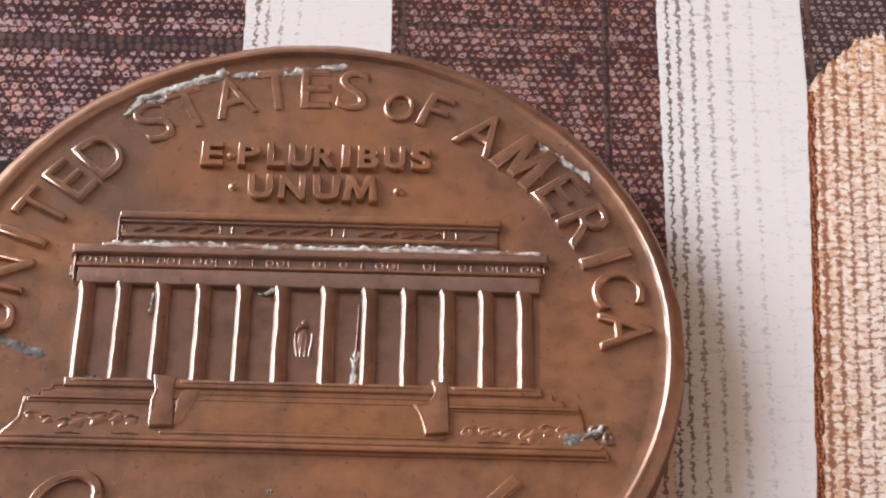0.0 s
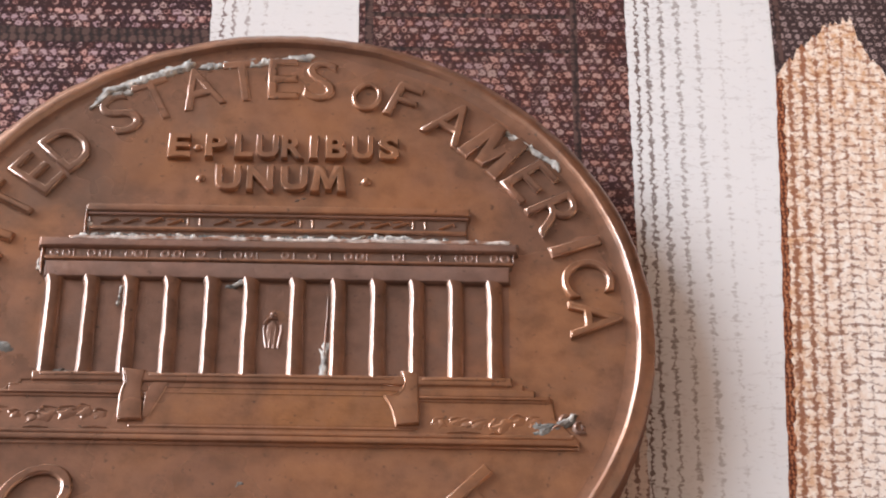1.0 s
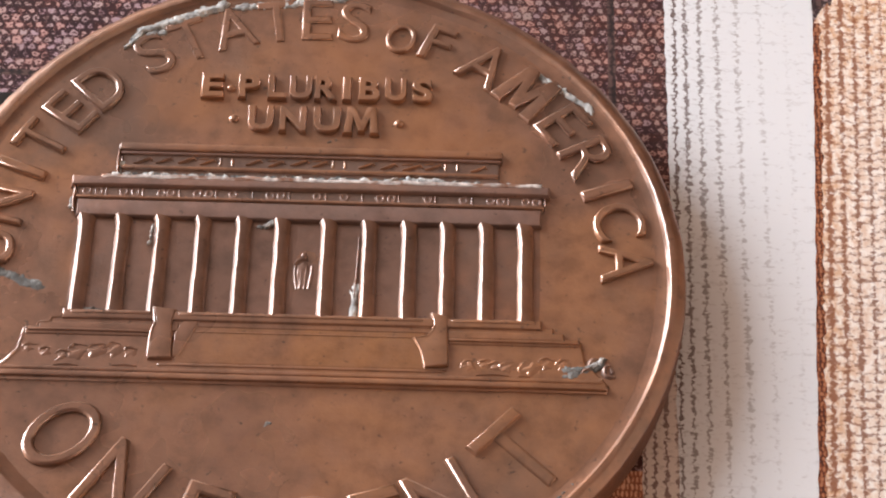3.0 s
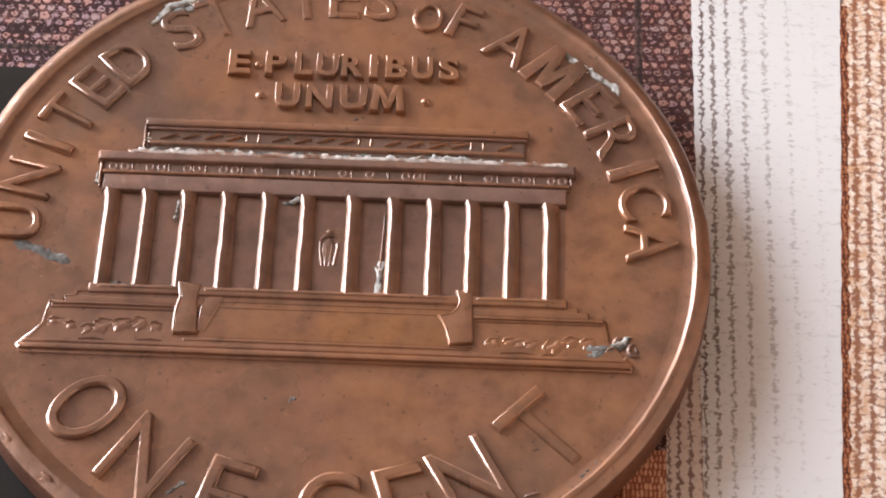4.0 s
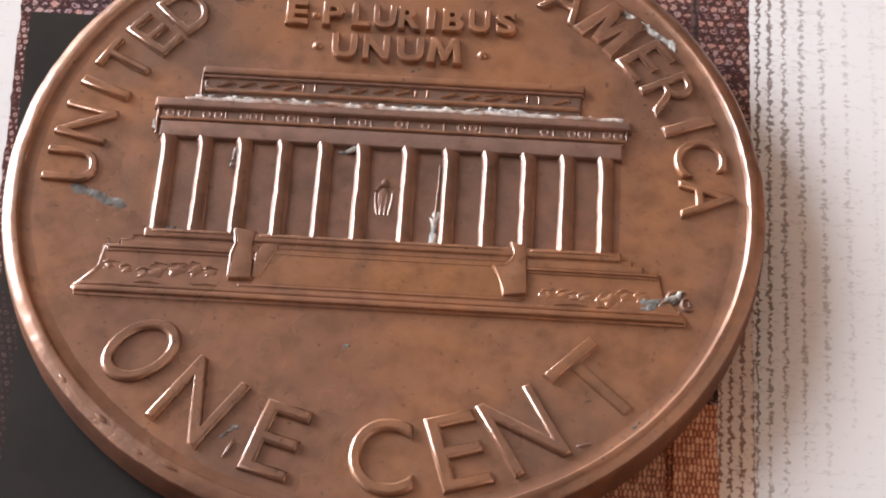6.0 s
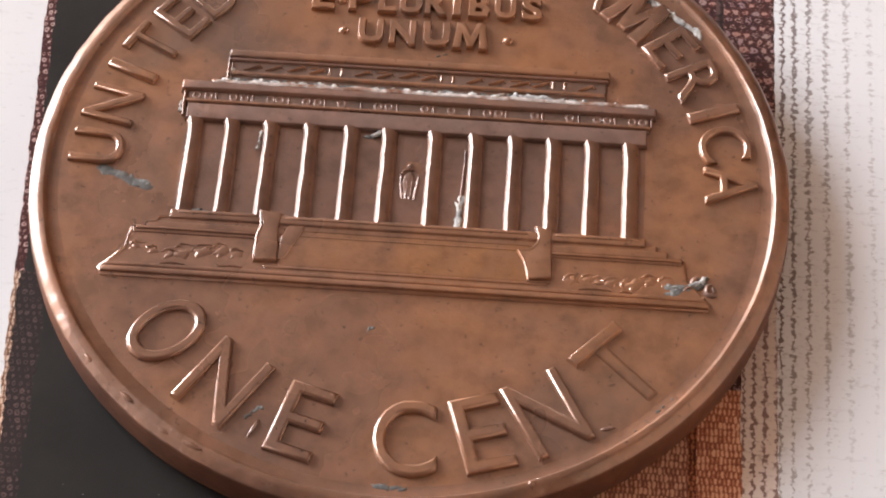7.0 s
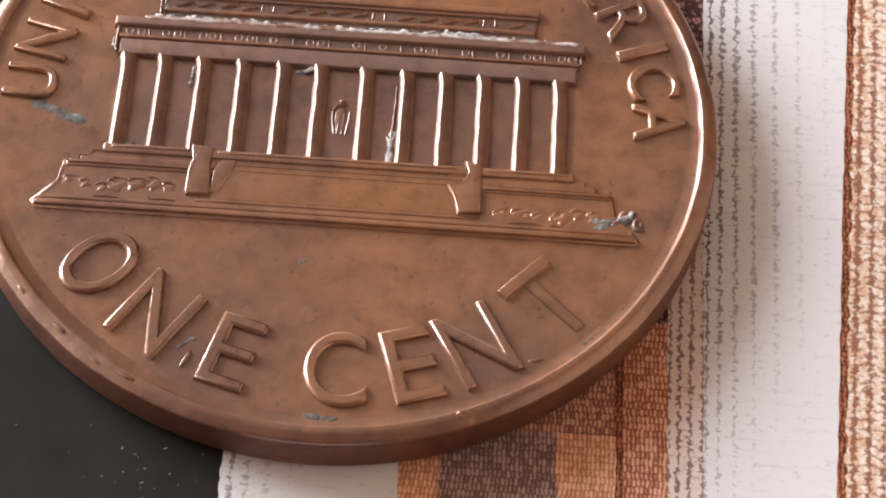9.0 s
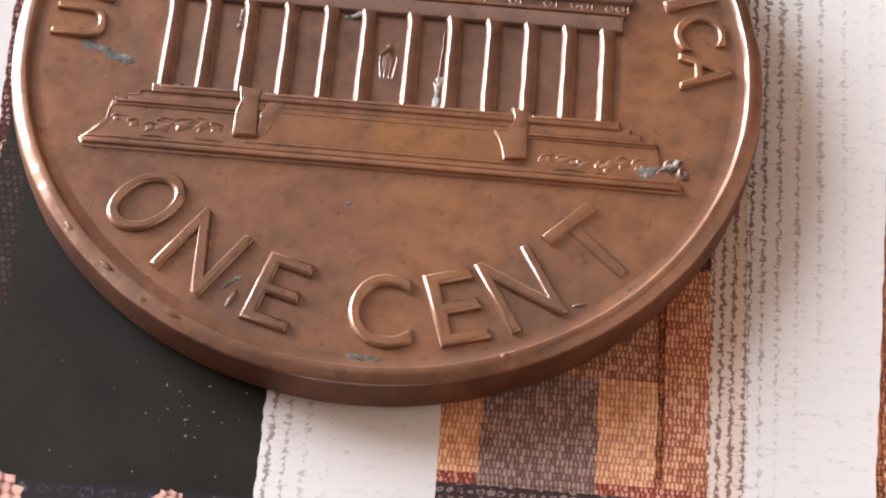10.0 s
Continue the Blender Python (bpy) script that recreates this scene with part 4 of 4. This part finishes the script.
part("plinth", struck(box(-7.2, 7.2, -2.98, -2.90), 0.085, 0.03), COPPER, coin)
part("plinth", struck(box(-3.4, 3.4, -2.80, -2.74), 0.085, 0.03), COPPER, coin)
part("ground_line", struck(box(-7.28, 7.30, -3.19, -3.07), 0.15, 0.022), COPPER, coin)
part("nosing", struck(box(-6.60, -3.6, -1.90, -1.84), 0.135, 0.03), COPPER, coin)
part("nosing", struck(box(3.5, 6.66, -1.92, -1.86), 0.135, 0.03), COPPER, coin)
part("nosing", struck(box(-3.0, 2.9, -1.42, -1.36), 0.175, 0.03), COPPER, coin)
part("nosing", struck(box(-2.8, 2.7, -1.86, -1.83), 0.097, 0.03), COPPER_WARM, coin)
part("pedestal", struck([(-3.64, -2.62), (-3.12, -2.60), (-3.14, -2.0), (-3.18, -1.7), (-3.10, -1.26), (-3.62, -1.20), (-3.53, -1.62), (-3.62, -1.95)], 0.17, 0.05), COPPER, coin)
part("stair_wall", struck([(-3.08, -2.56), (-2.94, -2.50), (-2.52, -1.56), (-2.90, -1.56), (-3.06, -1.9)], 0.12, 0.05), COPPER, coin)
part("pedestal", struck([(2.98, -2.68), (3.50, -2.60), (3.48, -1.25), (3.12, -1.17), (3.20, -1.50), (3.08, -1.78), (2.70, -1.88), (2.88, -2.2)], 0.17, 0.05), COPPER, coin)
part("pedestal_foot", ridge([(2.92, -2.72), (3.2, -2.74), (3.5, -2.73)], 0.05, 0.06, FIELD + 0.06, 4.0), COPPER, coin)
# ridges added on edges that face the window, shaped to catch a highlight
for line, w, h, z in ((((-3.66, -2.6), (-3.65, -2.25), (-3.64, -1.95), (-3.56, -1.65), (-3.60, -1.4), (-3.64, -1.2)), 0.05, 0.05, 0.145),
                      (((2.98, -2.64), (2.92, -2.35), (2.84, -2.12), (2.72, -1.9), (3.0, -1.84), (3.14, -1.68), (3.20, -1.48), (3.13, -1.2)), 0.05, 0.05, 0.145),
                      (((-7.26, -3.04), (-7.0, -2.72), (-6.80, -2.44), (-6.76, -2.1), (-6.70, -1.86)), 0.045, 0.05, 0.05),
                      (((-6.70, -1.84), (-6.42, -1.84), (-6.37, -1.70), (-6.12, -1.68), (-6.08, -1.54), (-5.86, -1.52), (-5.80, -1.34)), 0.04, 0.05, 0.09),
                      (((-4.90, 2.62), (-4.91, 2.9), (-4.92, 3.3), (-4.91, 3.70)), 0.05, 0.10, 0.08),
                      (((-5.90, 1.60), (-5.92, 1.9), (-5.90, 2.2), (-5.93, 2.42)), 0.055, 0.10, 0.07)):
    part("highlight_ridge", ridge(line, w, h, FIELD + z, line[0][0]), COPPER, coin)
part("nosing", struck(box(-5.62, -3.7, -1.42, -1.36), 0.175, 0.03), COPPER, coin)
part("nosing", struck(box(3.6, 5.6, -1.42, -1.36), 0.175, 0.03), COPPER, coin)
# shrubs against the base: worn hooked strokes over low lumps
rng = random.Random(8)
for x0, x1, n in ((-6.7, -3.9, 7), (3.8, 6.45, 7)):
    for i in range(n):
        x = x0 + (x1 - x0) * (i + 0.5) / n + rng.uniform(-0.1, 0.1)
        y = -2.62 + 0.2 * rng.random()
        r = rng.uniform(0.15, 0.3)
        part("shrub", mound(x, y, r * 0.9, r * 0.55, 0.03, rng.uniform(0.0, 0.9), 1.0, i * 3.1, FIELD + 0.045), COPPER, base)
        a0 = rng.uniform(2.6, 3.9)
        a1 = a0 - rng.uniform(1.0, 2.3)
        pts = []
        for j in range(8):
            a = a0 + (a1 - a0) * j / 7
            q = r * (1.1 + 0.35 * noise.noise(Vector((x * 4, j * 0.45, 3))))
            pts.append((x + q * math.cos(a), y + 0.75 * q * math.sin(a)))
        pts.append((pts[-1][0] + rng.uniform(0.06, 0.22), pts[-1][1] - rng.uniform(-0.02, 0.1)))
        part("twig", ridge(pts, rng.uniform(0.035, 0.06), rng.uniform(0.03, 0.05), FIELD + 0.05, i * 2.3), COPPER, base)
for x0, x1, y in ((-5.9, -5.3, -2.86), (-4.5, -3.9, -2.84), (4.2, 5.0, -2.84), (5.2, 5.5, -2.86), (-6.95, -5.95, -2.98)):
    part("twig", ridge([(x0, y), (x0 * 0.5 + x1 * 0.5, y + 0.03), (x1, y)], 0.04, 0.045, FIELD + 0.05, x0), COPPER, base)
# the curled initials at the end of the base
for x, y, r, a0, a1 in ((7.08, -2.44, 0.15, 1.0, 4.4), (7.42, -2.62, 0.15, 1.6, 5.4), (6.86, -2.74, 0.12, 0.6, 3.6)):
    pts = []
    for j in range(9):
        a = a0 + (a1 - a0) * j / 8
        q = r * (1 + 0.3 * noise.noise(Vector((x * 3, j * 0.5, 1))))
        pts.append((x + q * math.cos(a), y + q * 1.1 * math.sin(a)))
    part("mark", ridge(pts, 0.085, 0.09, FIELD, x * 9), COPPER_GRIMY, coin)
    part("mark", mound(x + 0.04, y, 0.07, 0.09, 0.04, 0.3, 0.7, x), COPPER_GRIMY, coin)
part("mark", mound(7.2, -2.92, 0.09, 0.1, 0.07, 0.3, 0.7, 4.0), COPPER, coin)

# green-white crust in the corners of the relief
rng = random.Random(3)


def crust(x0, y0, x1, y1, n, size, z, thick=0.03, material=None):
    bm = bmesh.new()
    for i in range(n):
        f = (i + rng.random()) / n
        mound(x0 + (x1 - x0) * f + rng.uniform(-0.03, 0.03), y0 + (y1 - y0) * f + rng.uniform(-0.03, 0.03), size * rng.uniform(0.6, 1.5),
              size * rng.uniform(0.35, 0.7), thick * rng.uniform(0.5, 1.2), math.atan2(y1 - y0, x1 - x0) + rng.uniform(-0.5, 0.5), 0.8, rng.uniform(0, 99), z, bm)
    return tagged(part("crust", bm, material or VERDIGRIS, coin, "green-white corrosion crust"), kind="stuff")


crust(-5.0, 2.74, 5.2, 2.72, 34, 0.10, FIELD + 0.15, 0.035)
crust(-4.88, 2.65, -4.85, 3.2, 6, 0.09, FIELD + 0.06)
crust(2.3, 2.78, 3.3, 2.76, 8, 0.17, FIELD + 0.13)
crust(-4.7, 2.80, 4.4, 2.80, 30, 0.13, FIELD + 0.06, 0.02, PATINA)
crust(-5.62, -1.22, -4.95, -1.26, 9, 0.10, FIELD + 0.02, 0.04, PATINA)
crust(-5.98, 1.7, -5.92, 2.5, 8, 0.07, FIELD + 0.06, 0.04)
crust(-1.05, 1.32, -0.92, 1.46, 4, 0.09, FIELD + 0.08)
crust(-1.6, 1.3, -1.05, 1.36, 5, 0.08, FIELD + 0.02, 0.02, PATINA)
crust(-3.94, 0.6, -3.8, 1.45, 6, 0.05, FIELD + 0.1)
crust(-3.4, -6.95, -3.0, -6.6, 5, 0.07, FIELD - 0.004, 0.02, PATINA)
crust(-5.0, 7.0, -4.7, 7.5, 8, 0.12, FIELD + 0.03, 0.05)
crust(-4.6, 7.35, -4.1, 7.45, 5, 0.12, FIELD + 0.03, 0.04)
crust(-4.75, 7.45, -2.6, 8.44, 34, 0.17, FIELD + 0.03, 0.05)
crust(-2.3, 8.36, 0.6, 8.76, 30, 0.15, FIELD + 0.02)
crust(5.6, 6.45, 7.0, 5.25, 12, 0.14, FIELD + 0.02)
crust(-7.65, -0.12, -6.5, -0.60, 20, 0.2, FIELD - 0.008, 0.02, PATINA)
crust(1.15, -1.25, 1.24, -0.3, 13, 0.12, FIELD + 0.025)
crust(6.35, -2.85, 7.2, -2.4, 20, 0.16, FIELD + 0.035, 0.03, PATINA)
crust(6.9, -2.55, 7.2, -2.35, 6, 0.12, FIELD + 0.05)
crust(6.3, -2.62, 6.8, -2.6, 8, 0.13, FIELD + 0.05, 0.03, PATINA)
crust(-0.78, -4.36, -0.6, -4.24, 3, 0.07, FIELD - 0.006, 0.02, PATINA)
crust(0.2, 4.0, 0.6, 4.1, 2, 0.05, FIELD - 0.006, 0.02, PATINA)
crust(-0.25, -8.5, 0.5, -8.55, 6, 0.12, FIELD - 0.006, 0.02, PATINA)
crust(5.6, -6.7, 6.6, -5.6, 5, 0.06, FIELD - 0.004, 0.02, PATINA)
part("mark", mound(-3.16, -7.22, 0.28, 0.045, 0.08, 1.12, 0.2, 6.0), COPPER, coin)
part("mark", mound(5.02, -6.62, 0.20, 0.05, 0.04, 0.3, 0.3, 7.0), COPPER_GRIMY, coin)
